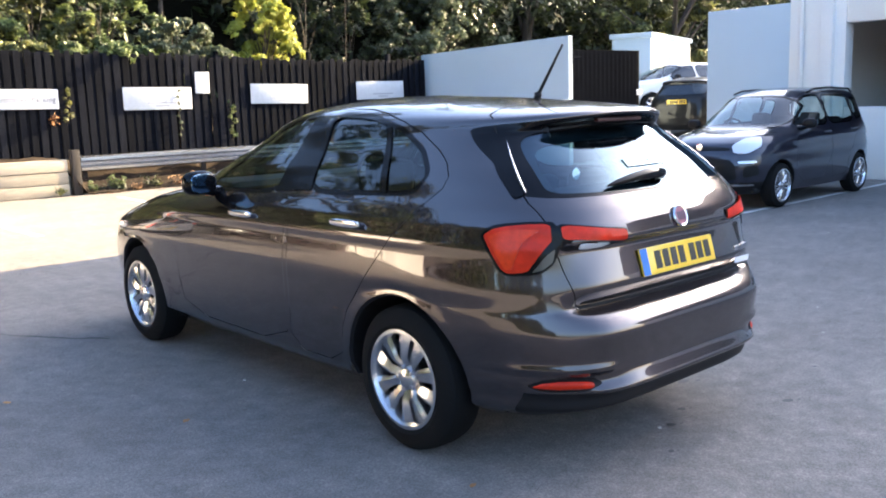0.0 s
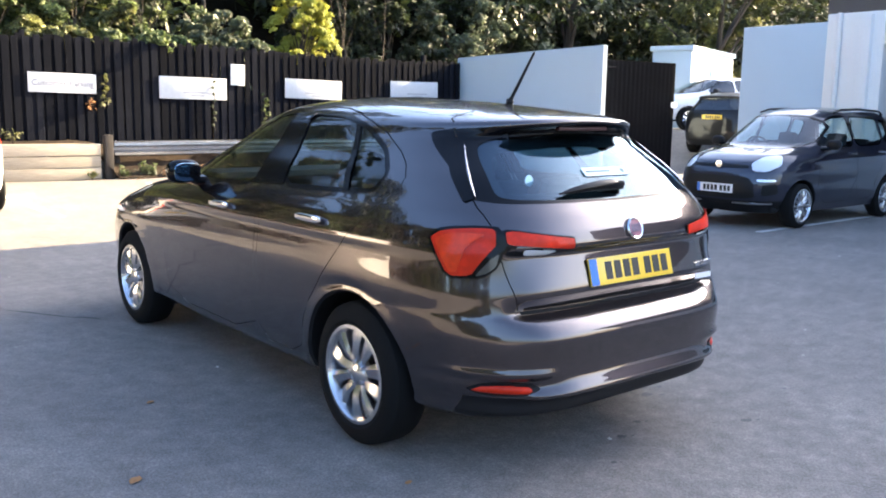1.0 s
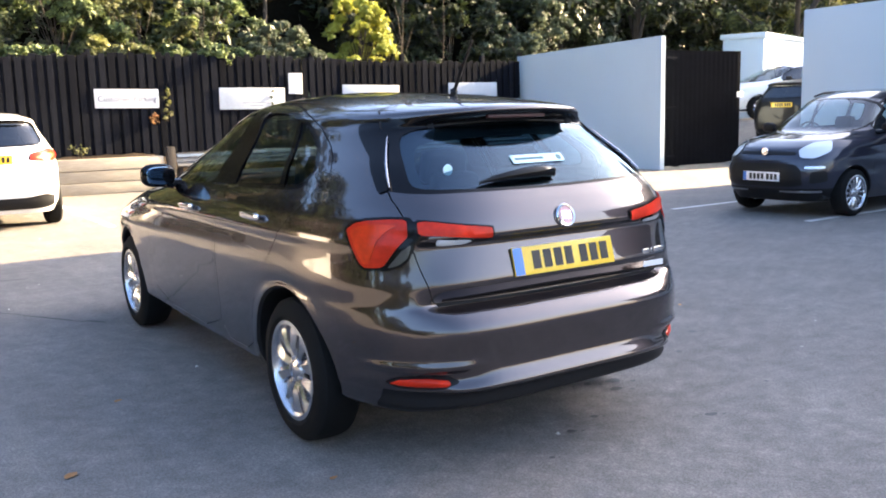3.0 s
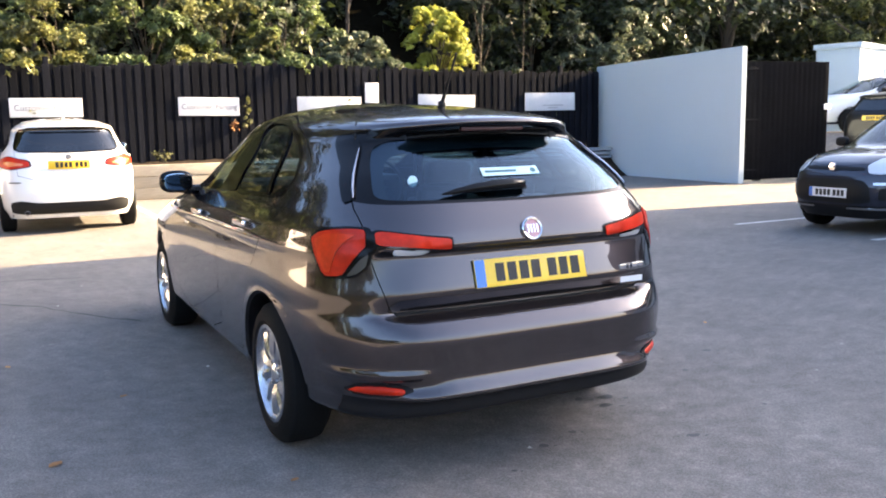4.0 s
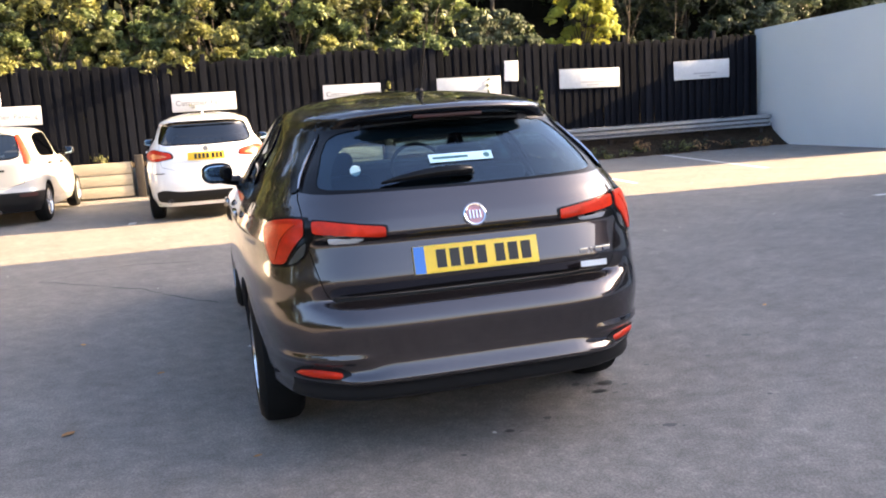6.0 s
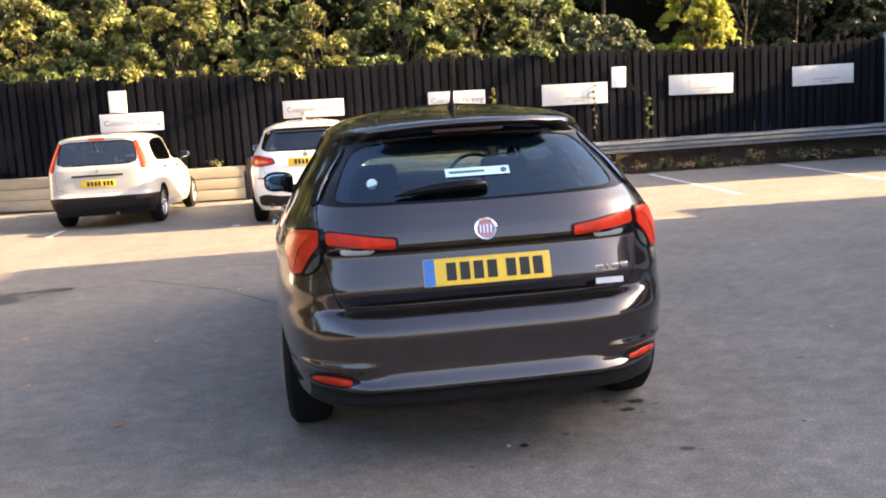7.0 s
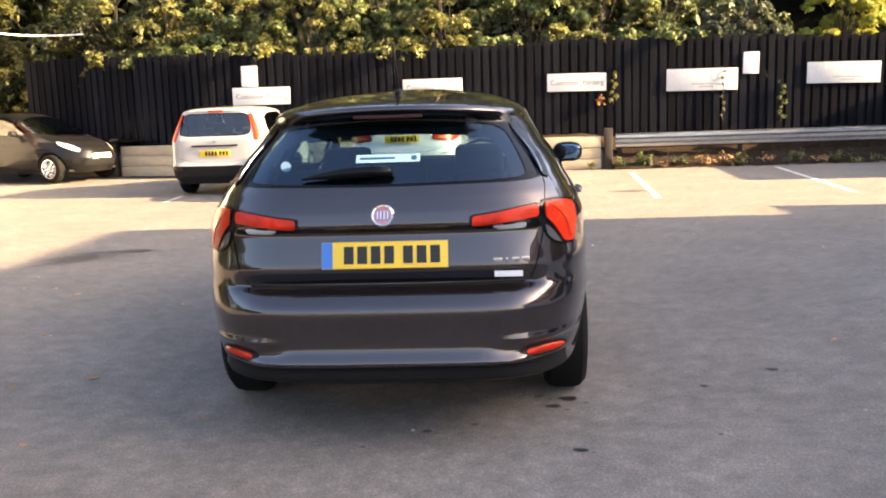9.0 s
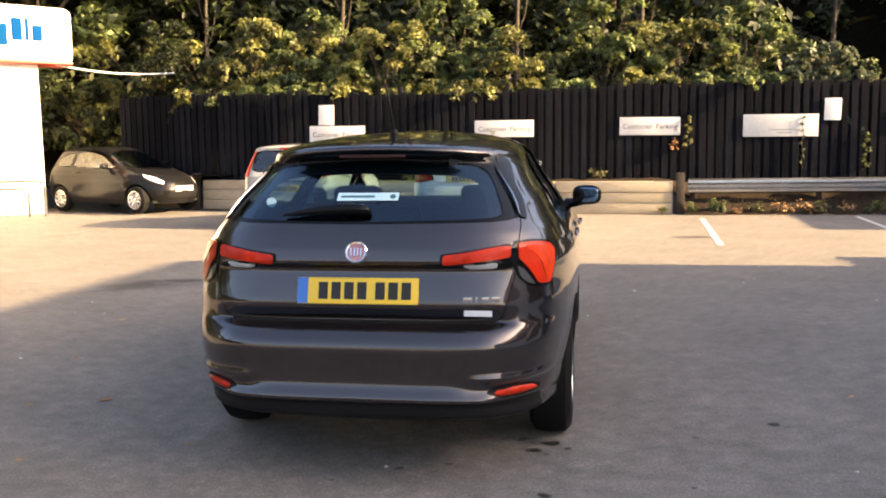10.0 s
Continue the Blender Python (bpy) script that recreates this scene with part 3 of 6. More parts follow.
def build_car(spec, m):
    """One parked car, its tail at y = 0, its nose towards +y."""
    car = thing(spec["name"], spec["label"], "car", m)
    hubs, radius = spec["hubs"], spec["radius"]
    shell = Shell(spec["levels"], hubs, radius, spec.get("rows", 46), spec.get("quarter", 18), spec.get("crease", 0.92), spec.get("pinch", 1.0), spec.get("crown", 0.05), spec.get("ease", False), spec.get("brow", False))
    paint_of, pane = spec["paint"], spec.get("pane", PANE)
    side_views, W = (LEFT, RIGHT), spec["width"] / 2
    gap = spec.get("gap", 0.0045)
    # wheel arches
    for hub in hubs:
        arch = circle(hub, radius + 0.005, radius + spec.get("arch", 0.045), 36)
        for view in side_views:
            shell.hole(arch, view)
            sign = view[0].x
            lip, rows = bmesh.new(), []
            for u, v in arch:
                if v < 0.24:
                    continue
                edge = shell.on(u, v, view, -0.001)
                rows.append([lip.verts.new(edge), lip.verts.new(edge - Vector((sign * 0.012, (u - hub) * 0.03, (v - radius) * 0.03))),
                             lip.verts.new((sign * (W - 0.32), u, v))])
            rows.sort(key=lambda r: math.atan2(r[0].co.z - radius + 0.3, r[0].co.y - hub))
            for p, q in zip(rows, rows[1:]):
                for i in range(2):
                    lip.faces.new((p[i], p[i + 1], q[i + 1], q[i]))
            part("wheel_arch", lip, TRIM, car, "black wheel arch liner")
    # glass
    for kind, outline, views in ((("rear_window"), spec.get("rear_glass"), (REAR,)), ("windscreen", spec.get("front_glass"), (FRONT,))):
        if outline:
            outline = soft(outline, 2, spec.get("corner", 0.22))
            for view in views:
                shell.hole(outline, view)
                shell.patch(kind, grown(outline, 0.006), view, spec.get("rear_pane", pane) if kind == "rear_window" else PANE, car, lift=-0.003, step=0.06, skirt=0, label="curved car window glass").visible_shadow = False
                frit = soft(spec["rear_frit"]) if kind == "rear_window" and "rear_frit" in spec else grown(outline, 0.02)
                shell.cut(frit, view)
                shell.panel("window_border", shell.taken(shell.within(frit, view)), BORDER, car, "black window border")
    for outline in spec["side_glass"]:
        outline = soft(outline, 2, 0.12)
        for view in side_views:
            shell.hole(outline, view)
            shell.patch("side_window", grown(outline, 0.006), view, pane, car, lift=-0.003, step=0.06, skirt=0, label="curved side window glass").visible_shadow = False
            shell.cut(grown(outline, 0.022), view)
            shell.panel("window_border", shell.taken(shell.within(grown(outline, 0.022), view)), BORDER, car, "black window border")
    # doors and tailgate, each with a real gap round it
    for name, outline, views in spec["panels"]:
        outline = soft(outline, 1)
        for view in views:
            shell.cut(outline, view)
            shell.cut(grown(outline, gap), view)
            ring = set(shell.within(grown(outline, gap), view)) - set(shell.within(outline, view))
            bmesh.ops.delete(shell.bm, geom=list(ring), context="FACES")
            shell.panel(name, shell.taken(shell.within(outline, view)), paint_of, car)
            shell.ribbon("door_seal", grown(outline, gap / 2), view, gap * 5, SEAM, car, -0.010)
    for pillar in spec.get("pillars", ()):
        for view in side_views:
            shell.patch("pillar_trim", pillar, view, BORDER, car, 0.004)
    # dark lower edge and the painted rest
    for y0, y1, z in spec.get("skirts", ()):
        faces = [f for f in shell.bm.faces]
        geom = set(faces) | {e for f in faces for e in f.edges} | {v for f in faces for v in f.verts}
        bmesh.ops.bisect_plane(shell.bm, geom=list(geom), dist=1e-5, plane_co=(0, 0, z), plane_no=(0, 0, 1))
        faces = [f for f in shell.bm.faces]
        geom = set(faces) | {e for f in faces for e in f.edges} | {v for f in faces for v in f.verts}
        bmesh.ops.bisect_plane(shell.bm, geom=list(geom), dist=1e-5, plane_co=(0, y1, 0), plane_no=(0, 1, 0.6))
        low = [f for f in shell.bm.faces if f.calc_center_median().z < z and y0 < f.calc_center_median().y + 0.6 * f.calc_center_median().z < y1]
        shell.panel("lower_trim", shell.taken(low), TRIM, car, "black plastic lower trim")
    for name, y0, y1, z in spec.get("bumpers", ()):
        low = []
        faces = [f for f in shell.bm.faces if y0 < f.calc_center_median().y < y1]
        geom = set(faces) | {e for f in faces for e in f.edges} | {v for f in faces for v in f.verts}
        bmesh.ops.bisect_plane(shell.bm, geom=list(geom), dist=1e-5, plane_co=(0, 0, z), plane_no=(0, 0, 1))
        low = [f for f in shell.bm.faces if f.calc_center_median().z < z and y0 < f.calc_center_median().y < y1]
        shell.panel(name, shell.taken(low), paint_of, car)
    shell.panel("body", shell.bm, paint_of, car, spec["paint_label"])
    floor = spec["levels"][0]
    part("underbody", boxed((2 * W - 0.34, floor[3] - floor[2] - 0.3, 0.05), (0, (floor[3] + floor[2]) / 2, floor[0] + 0.05), 0.01), SEAM, car, "dark underside")
    # lamps and trim
    for name, outline, views, material, label, lift in spec["lamps"]:
        for view in views:
            shift = S * max(row[3] for row in spec["levels"]) if view in (FRONT_LEFT, FRONT_RIGHT) else 0.0
            shell.patch(name, soft([(u + shift, v) for u, v in outline], 2, 0.14), view, material, car, lift, label, step=0.03)
    # wheels
    for hub in hubs:
        for s in (-1, 1):
            build_wheel(car, (s * (W - 0.115 + spec.get("track", 0)), hub, radius), s, radius, 0.205, spec["rim"], spec.get("spokes", 10), spec.get("wheel_metal"), spec.get("style", "twin"))
    # mirrors and handles
    for s, view in ((-1, LEFT), (1, RIGHT)):
        y, z = spec["mirror"]
        housing = part("door_mirror", rounded_blob((0.19, 0.10, 0.130), (s * (W + 0.042), y, z), 0.72), spec.get("mirror_paint", paint_of), car, "rounded door mirror")
        part("mirror_glass", rounded_blob((0.155, 0.012, 0.100), (s * (W + 0.044), y - 0.047, z), 0.6, Matrix.Rotation(radians(-14 * s), 4, "Z")), MIRROR, housing)
        foot = shell.on(y + 0.05, z - 0.06, view)
        part("mirror_arm", tube(bmesh.new(), [foot, (s * (W + 0.02), y + 0.01, z - 0.045)], [0.036, 0.022]), BORDER, housing)
        for y, z in spec["handles"]:
            at = shell.on(y, z, view, 0.020)
            part("door_handle", rounded_blob((0.026, 0.215, 0.034), at, 0.55), spec.get("handle_paint", paint_of), car, "door handle")
    # inside
    belt = spec["belt"]
    for x in (-0.37, 0.37):
        seat_set(car, x, spec["seats"][0], 0.31, back=0.58)
    bench = part("rear_seat", boxed((1.24, 0.16, 0.54), (0, spec["seats"][1], 0.74), 0.06, Matrix.Rotation(radians(18), 4, "X"), 3), SEAT, car, "dark fabric rear bench")
    for x in (-0.38, 0, 0.38):
        part("headrest", boxed((0.25, 0.09, 0.13), (x, spec["seats"][1] - 0.10, 1.04), 0.04, Matrix.Rotation(radians(14), 4, "X"), 3), SEAT, bench)
    part("dashboard", boxed((1.30, 0.42, 0.30), (0, spec["seats"][2], belt - 0.16), 0.08, None, 3), TRIM, car)
    part("parcel_shelf", boxed((1.10, max(0.25, spec["seats"][1] - 0.62), 0.03), (0, 0.40 + (spec["seats"][1] - 0.4) / 2, belt - 0.04), 0.01), SEAT, car)
    steering = lathe([(0.012 * math.cos(a), 0.18 + 0.012 * math.sin(a)) for a in [math.tau * k / 8 for k in range(8)]], 28, closed=True)
    bmesh.ops.transform(steering, matrix=Matrix.Translation((0.37, spec["seats"][2] - 0.32, belt - 0.06)) @ Matrix.Rotation(radians(65), 4, "X") @ Matrix.Rotation(radians(90), 4, "Y"), verts=steering.verts)
    part("steering_wheel", steering, TRIM, car)
    return car, shell


HERO = dict(
    name="hatchback_car", label="glossy bronze-brown five-door hatchback standing in the shade on asphalt", paint=BROWN, paint_label="bronze metallic bodywork",
    width=1.79, hubs=(0.868, 3.508), radius=0.312, rim=0.212, arch=0.052, crease=0.90, pinch=0.5, ease=True, track=-0.005, belt=1.06, rows=190, quarter=30,
    crown=0.10, brow=True, levels=[
        (0.218, 0.785, 0.24, 4.20, 5.0, 5.5), (0.262, 0.846, 0.110, 4.28, 5.0, 5.5), (0.280, 0.856, 0.072, 4.29, 5.0, 5.5), (0.290, 0.860, 0.052, 4.30, 5.0, 5.5), (0.300, 0.862, 0.068, 4.31, 5.0, 5.5), (0.344, 0.868, 0.060, 4.33, 5.0, 5.5),
        (0.354, 0.870, 0.012, 4.34, 5.0, 5.5), (0.362, 0.871, 0.003, 4.345, 5.0, 5.5), (0.372, 0.872, 0.006, 4.35, 5.0, 5.5), (0.412, 0.876, 0.027, 4.358, 5.0, 5.5), (0.425, 0.877, 0.032, 4.361, 5.0, 5.5), (0.46, 0.880, 0.032, 4.365, 5.1, 5.5),
        (0.52, 0.885, 0.027, 4.368, 5.3, 5.5), (0.57, 0.888, 0.022, 4.36, 5.5, 5.5), (0.595, 0.889, 0.026, 4.355, 5.6, 5.5), (0.612, 0.890, 0.036, 4.35, 5.6, 5.5), (0.630, 0.891, 0.050, 4.34, 5.6, 5.5), (0.646, 0.892, 0.068, 4.33, 5.6, 5.5)] + [
        (0.658, 0.892, 0.092, 4.32, 5.6, 5.5), (0.664, 0.892, 0.118, 4.31, 5.6, 5.5), (0.669, 0.892, 0.150, 4.31, 5.6, 5.5), (0.676, 0.892, 0.150, 4.30, 5.6, 5.5), (0.722, 0.892, 0.108, 4.27, 5.6, 5.5), (0.732, 0.892, 0.098, 4.26, 5.6, 5.5),
        (0.742, 0.891, 0.094, 4.25, 5.6, 5.5), (0.752, 0.891, 0.093, 4.24, 5.6, 5.5), (0.82, 0.890, 0.113, 4.13, 5.3, 4.6), (0.897, 0.886, 0.138, 3.92, 5.1, 3.8), (0.912, 0.883, 0.106, 3.86, 5.0, 3.8), (0.922, 0.880, 0.090, 3.82, 4.9, 3.8),
        (0.98, 0.860, 0.107, 3.56, 4.7, 3.0), (1.04, 0.825, 0.140, 3.34, 4.6, 3.0), (1.085, 0.795, 0.176, 3.20, 4.5, 3.0)] + [
        (1.20, 0.735, 0.290, 2.90, 4.2, 3.2), (1.33, 0.665, 0.450, 2.58, 4.0, 3.4), (1.352, 0.652, 0.475, 2.52, 4.0, 3.5), (1.366, 0.645, 0.400, 2.49, 3.0, 3.6), (1.384, 0.636, 0.368, 2.45, 2.8, 3.6), (1.408, 0.622, 0.372, 2.37, 2.8, 3.6),
        (1.430, 0.600, 0.52, 2.30, 3.0, 3.6), (1.458, 0.540, 0.84, 2.17, 3.4, 3.4), (1.478, 0.450, 1.10, 2.05, 3.0, 3.0), (1.490, 0.320, 1.38, 1.92, 2.6, 2.6), (1.496, 0.10, 1.58, 1.78, 2.2, 2.2)],
    rear_glass=[(-0.590, 1.112), (-0.575, 1.16), (-0.54, 1.235), (-0.50, 1.293), (-0.44, 1.318), (0, 1.338), (0.44, 1.318), (0.50, 1.293), (0.54, 1.235), (0.575, 1.16), (0.590, 1.112), (0.555, 1.098), (0.3, 1.092), (0, 1.088), (-0.3, 1.092), (-0.555, 1.098)],
    rear_frit=[(-0.676, 1.083), (-0.655, 1.14), (-0.634, 1.20), (-0.612, 1.26), (-0.588, 1.325), (-0.555, 1.358), (-0.3, 1.380), (0, 1.390), (0.3, 1.380), (0.555, 1.358), (0.588, 1.325), (0.612, 1.26), (0.634, 1.20), (0.655, 1.14), (0.676, 1.083), (0.3, 1.081), (0, 1.077), (-0.3, 1.081)],
    front_glass=[(-0.66, 1.02), (-0.56, 1.36), (0, 1.40), (0.56, 1.36), (0.66, 1.02), (0, 1.03)],
    side_glass=[[(2.66, 1.04), (2.50, 1.14), (2.24, 1.315), (2.04, 1.39), (1.80, 1.41), (1.84, 1.06)],
                [(1.59, 1.075), (1.66, 1.405), (1.36, 1.395), (1.10, 1.34), (0.92, 1.255), (0.82, 1.165), (0.86, 1.10)]],
    panels=[("tailgate", [(-0.55, 0.673), (-0.592, 0.686), (-0.612, 0.73), (-0.636, 0.82), (-0.655, 0.90), (-0.66, 1.0), (-0.665, 1.085), (-0.60, 1.25), (-0.55, 1.335), (0.55, 1.335), (0.60, 1.25), (0.665, 1.085), (0.66, 1.0), (0.655, 0.90), (0.636, 0.82), (0.612, 0.73), (0.592, 0.686), (0.55, 0.673), (0, 0.671)], (REAR,)),
            ("front_door", [(2.86, 0.31), (2.92, 0.62), (2.84, 0.92), (2.66, 1.08), (2.24, 1.365), (2.0, 1.43), (1.72, 1.44), (1.70, 1.0), (1.73, 0.62), (1.76, 0.30)], (LEFT, RIGHT)),
            ("rear_door", [(1.72, 0.30), (1.69, 0.62), (1.66, 1.0), (1.68, 1.44), (1.35, 1.43), (1.02, 1.36), (0.76, 1.23), (0.68, 1.14), (0.78, 1.04), (0.90, 0.92), (1.06, 0.74), (1.26, 0.52), (1.31, 0.30)], (LEFT, RIGHT))],
    pillars=[[(1.875, 1.055), (1.815, 1.412), (1.64, 1.408), (1.575, 1.07)], [(1.20, 1.362), (1.165, 1.356), (1.015, 1.085), (1.06, 1.085)]],
    skirts=[(-1, 0.50, 0.357)], bumpers=[("rear_bumper", -1, 0.62, 0.667)],
    lamps=[("tail_lamp_surround", [(-0.884, 0.956), (-0.840, 0.990), (-0.784, 1.000), (-0.70, 1.006), (-0.600, 1.004), (-0.588, 0.90), (-0.612, 0.850), (-0.645, 0.824), (-0.69, 0.811), (-0.786, 0.806), (-0.814, 0.824), (-0.852, 0.888)], (REAR_LEFT, REAR_RIGHT), BORDER, "black lamp surround", 0.003),
           ("tail_lamp", [(-0.869, 0.954), (-0.832, 0.978), (-0.782, 0.988), (-0.70, 0.995), (-0.622, 0.994), (-0.618, 0.934), (-0.636, 0.916), (-0.662, 0.888), (-0.688, 0.854), (-0.706, 0.828), (-0.732, 0.820), (-0.784, 0.818), (-0.806, 0.834), (-0.838, 0.890)], (REAR_LEFT, REAR_RIGHT), RED_LENS, "orange-red tail lamp", 0.008),
           ("lamp_facet", [(-0.852, 0.950), (-0.80, 0.972), (-0.73, 0.978), (-0.655, 0.976), (-0.70, 0.952), (-0.735, 0.915), (-0.752, 0.870), (-0.764, 0.834), (-0.790, 0.830), (-0.824, 0.888)], (REAR_LEFT, REAR_RIGHT), ORANGE_LENS, "brighter orange lamp facet", 0.0105),
           ("indicator_lens", [(-0.604, 0.908), (-0.640, 0.884), (-0.672, 0.846), (-0.694, 0.820), (-0.650, 0.832), (-0.616, 0.858)], (REAR_LEFT, REAR_RIGHT), SMOKED, "smoked indicator lens", 0.006)],
    rear_pane=REAR_PANE, pane=SIDE_PANE, gap=0.004, mirror=(2.45, 1.078), handles=[(2.10, 0.925), (1.20, 0.945)], handle_paint=CHROME, mirror_paint=BORDER, seats=(1.75, 0.98, 2.85),
)


# ---- the ground ----
def height(x, y):
    """The yard is level; it lifts a little towards the far corner, and beyond the gate."""
    left = 0.06 * step(-3.0, -8.0, x) * step(6.0, 13.0, y)
    beyond = 0.5 * step(14.0, 18.0, x) * step(7.0, 10.0, y)
    rise = 0.45 * step(16.5, 18.0, x) * step(11.9, 12.7, y)
    return left + beyond + rise


def spaced(low, high, fine, coarse):
    out, v = [low], low
    while v < high:
        v += fine if -14 < v < 22 else coarse
        out.append(v)
    return out


xs, ys = spaced(-400, 400, 0.5, 20), spaced(-400, 400, 0.5, 20)
ground_bm = bmesh.new()
grid = [[ground_bm.verts.new((x, y, height(x, y))) for y in ys] for x in xs]
for i in range(len(xs) - 1):
    for j in range(len(ys) - 1):
        ground_bm.faces.new((grid[i][j], grid[i + 1][j], grid[i + 1][j + 1], grid[i][j + 1]))


def asphalt():
    m = mat("worn_asphalt", (0.180, 0.165, 0.150), 0.82, vary=0.34, fine=190, broad=9.0, bump=0.6, depth=0.008)
    p = m.node_tree.nodes["Principled BSDF"]
    base = p.inputs["Base Color"].links[0].from_socket
    where = node(m, "ShaderNodeTexCoord")
    grit = node(m, "ShaderNodeTexVoronoi", Scale=110.0)
    links(m, (where.outputs["Object"], grit.inputs["Vector"]))
    shade = node(m, "ShaderNodeMapRange")
    shade.inputs["From Max"].default_value, shade.inputs["To Min"].default_value, shade.inputs["To Max"].default_value = 0.9, 0.62, 1.32
    links(m, (grit.outputs["Distance"], shade.inputs["Value"]))
    patches = node(m, "ShaderNodeTexNoise", Scale=1.1, Detail=12.0, Roughness=0.8)
    links(m, (where.outputs["Object"], patches.inputs["Vector"]))
    worn = node(m, "ShaderNodeMapRange")
    worn.inputs["From Min"].default_value, worn.inputs["From Max"].default_value = 0.35, 0.7
    worn.inputs["To Min"].default_value, worn.inputs["To Max"].default_value = 0.76, 1.18
    links(m, (patches.outputs[0], worn.inputs["Value"]))
    both = node(m, "ShaderNodeMath")
    both.operation = "MULTIPLY"
    links(m, (shade.outputs[0], both.inputs[0]), (worn.outputs[0], both.inputs[1]))
    tint = node(m, "ShaderNodeVectorMath")
    tint.operation = "SCALE"
    links(m, (base, tint.inputs[0]), (both.outputs[0], tint.inputs["Scale"]), (tint.outputs[0], p.inputs["Base Color"]))
    return m


solid("ground", ground_bm, asphalt(), "worn grey asphalt yard with fine grit", "ground", "structure", smooth=180)


def strip(name, a, b, width, material, label, category, lift=0.004, kind="structure"):
    """A painted band on the ground, worn at the ends."""
    a, b = Vector(a), Vector(b)
    along, side = (b - a).normalized(), Vector((-(b - a).y, (b - a).x)).normalized()
    bm, rows = bmesh.new(), []
    steps = max(2, int((b - a).length / 0.25))
    for k in range(steps + 1):
        p = a + (b - a) * k / steps
        w = width / 2 * random.uniform(0.86, 1.08)
        rows.append([bm.verts.new((*(p + side * s * w), height(*p) + lift)) for s in (-1, 1)])
    for p, q in zip(rows, rows[1:]):
        bm.faces.new((p[0], p[1], q[1], q[0]))
    for f in bm.faces:
        f.normal_update()
        if f.normal.z < 0:
            f.normal_flip()
    return solid(name, bm, material, label, category, kind, smooth=0)


for a, b in (((-2.10, 10.2), (-2.0, 14.6)), ((0.37, 9.5), (0.38, 14.0)), ((2.80, 9.25), (3.12, 13.9)), ((5.6, 9.4), (6.05, 14.4)), ((8.35, 9.9), (9.1, 14.9)), ((6.8, 5.63), (11.6, 5.66)), ((6.9, 3.66), (11.6, 3.70)), ((-4.9, 10.4), (-4.95, 11.4))):
    strip("bay_line", a, b, 0.10, LINE, "worn white painted parking bay line on asphalt", "road marking")


def blot(name, x, y, r, material, label, category, lumps=9, lift=0.003, long=1.0):
    """A flat uneven mark on the ground."""
    bm = bmesh.new()
    ring = [(x + long * r * random.uniform(0.55, 1.25) * math.cos(math.tau * k / lumps), y + r * random.uniform(0.55, 1.25) * math.sin(math.tau * k / lumps)) for k in range(lumps)]
    flat(bm, soft(ring, 1), height(x, y) + lift)
    return solid(name, bm, material, label, category, "structure", smooth=0)


for x, y, r in ((0.16, 0.22, 0.03), (0.36, 0.30, 0.028), (1.88, 1.05, 0.045), (1.476, 0.80, 0.03), (0.80, 0.0, 0.035), (0.72, 0.52, 0.05), (0.80, 0.62, 0.06), (0.66, 0.66, 0.04), (1.12, 0.8, 0.022), (1.6, 1.3, 0.02), (1.4, 0.15, 0.02), (-0.1, 0.05, 0.018)):
    blot("oil_spot", x, y, r * 0.68, STAIN, "small dark oil spot on asphalt", "oil stain", lumps=7, long=1.3)
    blot("oil_spot", x + r * 1.3, y - r * 0.9, r * 0.26, STAIN, "small dark oil spot on asphalt", "oil stain", lumps=6, long=1.5)
damp = random.Random(4)
for k in range(16):
    f, r = damp.random(), damp.uniform(0.03, 0.11)
    blot("damp_patch", -3.88 + 0.5 * f + damp.gauss(0, 0.10), 4.85 + 1.0 * f + damp.gauss(0, 0.14), r, DAMP, "dark damp patch in worn asphalt", "stain", 12, lift=0.0025 + 0.0004 * k, long=damp.uniform(1.2, 2.2))
blot("damp_patch", 2.55, 10.4, 0.16, DAMP, "dark damp patch in worn asphalt", "stain", 12, long=1.9)


def crack(points, width=0.014):
    bm, rows, dense = bmesh.new(), [], []
    for (a, b), (c, d) in zip(points, points[1:]):
        for k in range(6):
            dense.append((a + (c - a) * k / 6 + random.uniform(-0.02, 0.02), b + (d - b) * k / 6 + random.uniform(-0.02, 0.02)))
    for x, y in dense:
        w = width * random.uniform(0.3, 1.1)
        rows.append([bm.verts.new((x - w * 0.5, y - w, height(x, y) + 0.003)), bm.verts.new((x + w * 0.5, y + w, height(x, y) + 0.003))])
    for p, q in zip(rows, rows[1:]):
        bm.faces.new((p[0], p[1], q[1], q[0]))
    solid("crack", bm, TAR, "thin irregular crack in the asphalt", "crack", "structure", smooth=0)


crack([(-2.6, 5.7), (-1.6, 4.7), (-1.2, 4.0), (-0.95, 3.7)])
crack([(-2.6, 5.7), (-1.9, 6.2), (-1.0, 6.0)])
crack([(-4.5, 4.4), (-3.6, 4.9), (-2.6, 5.7)])


def fallen_leaf(x, y, size, turn):
    bm = bmesh.new()
    spine = [(-0.5, 0, 0.02), (-0.2, 0, 0.10), (0.2, 0, 0.13), (0.5, 0, 0.04)]
    rows = []
    for (u, _, h), w in zip(spine, (0.02, 0.30, 0.26, 0.02)):
        rows.append([bm.verts.new((u * size, s * w * size, h * size * (1.0 if s == 0 else 0.35) + 0.004)) for s in (-1, 0, 1)])
    for p, q in zip(rows, rows[1:]):
        for i in range(2):
            bm.faces.new((p[i], q[i], q[i + 1], p[i + 1]))
    return solid("fallen_leaf", bm, DRY_LEAF, "dry curled orange-brown leaf on asphalt", "leaf", group="fallen leaves", m=pose(x, y, height(x, y), 0, 0, turn), smooth=60)


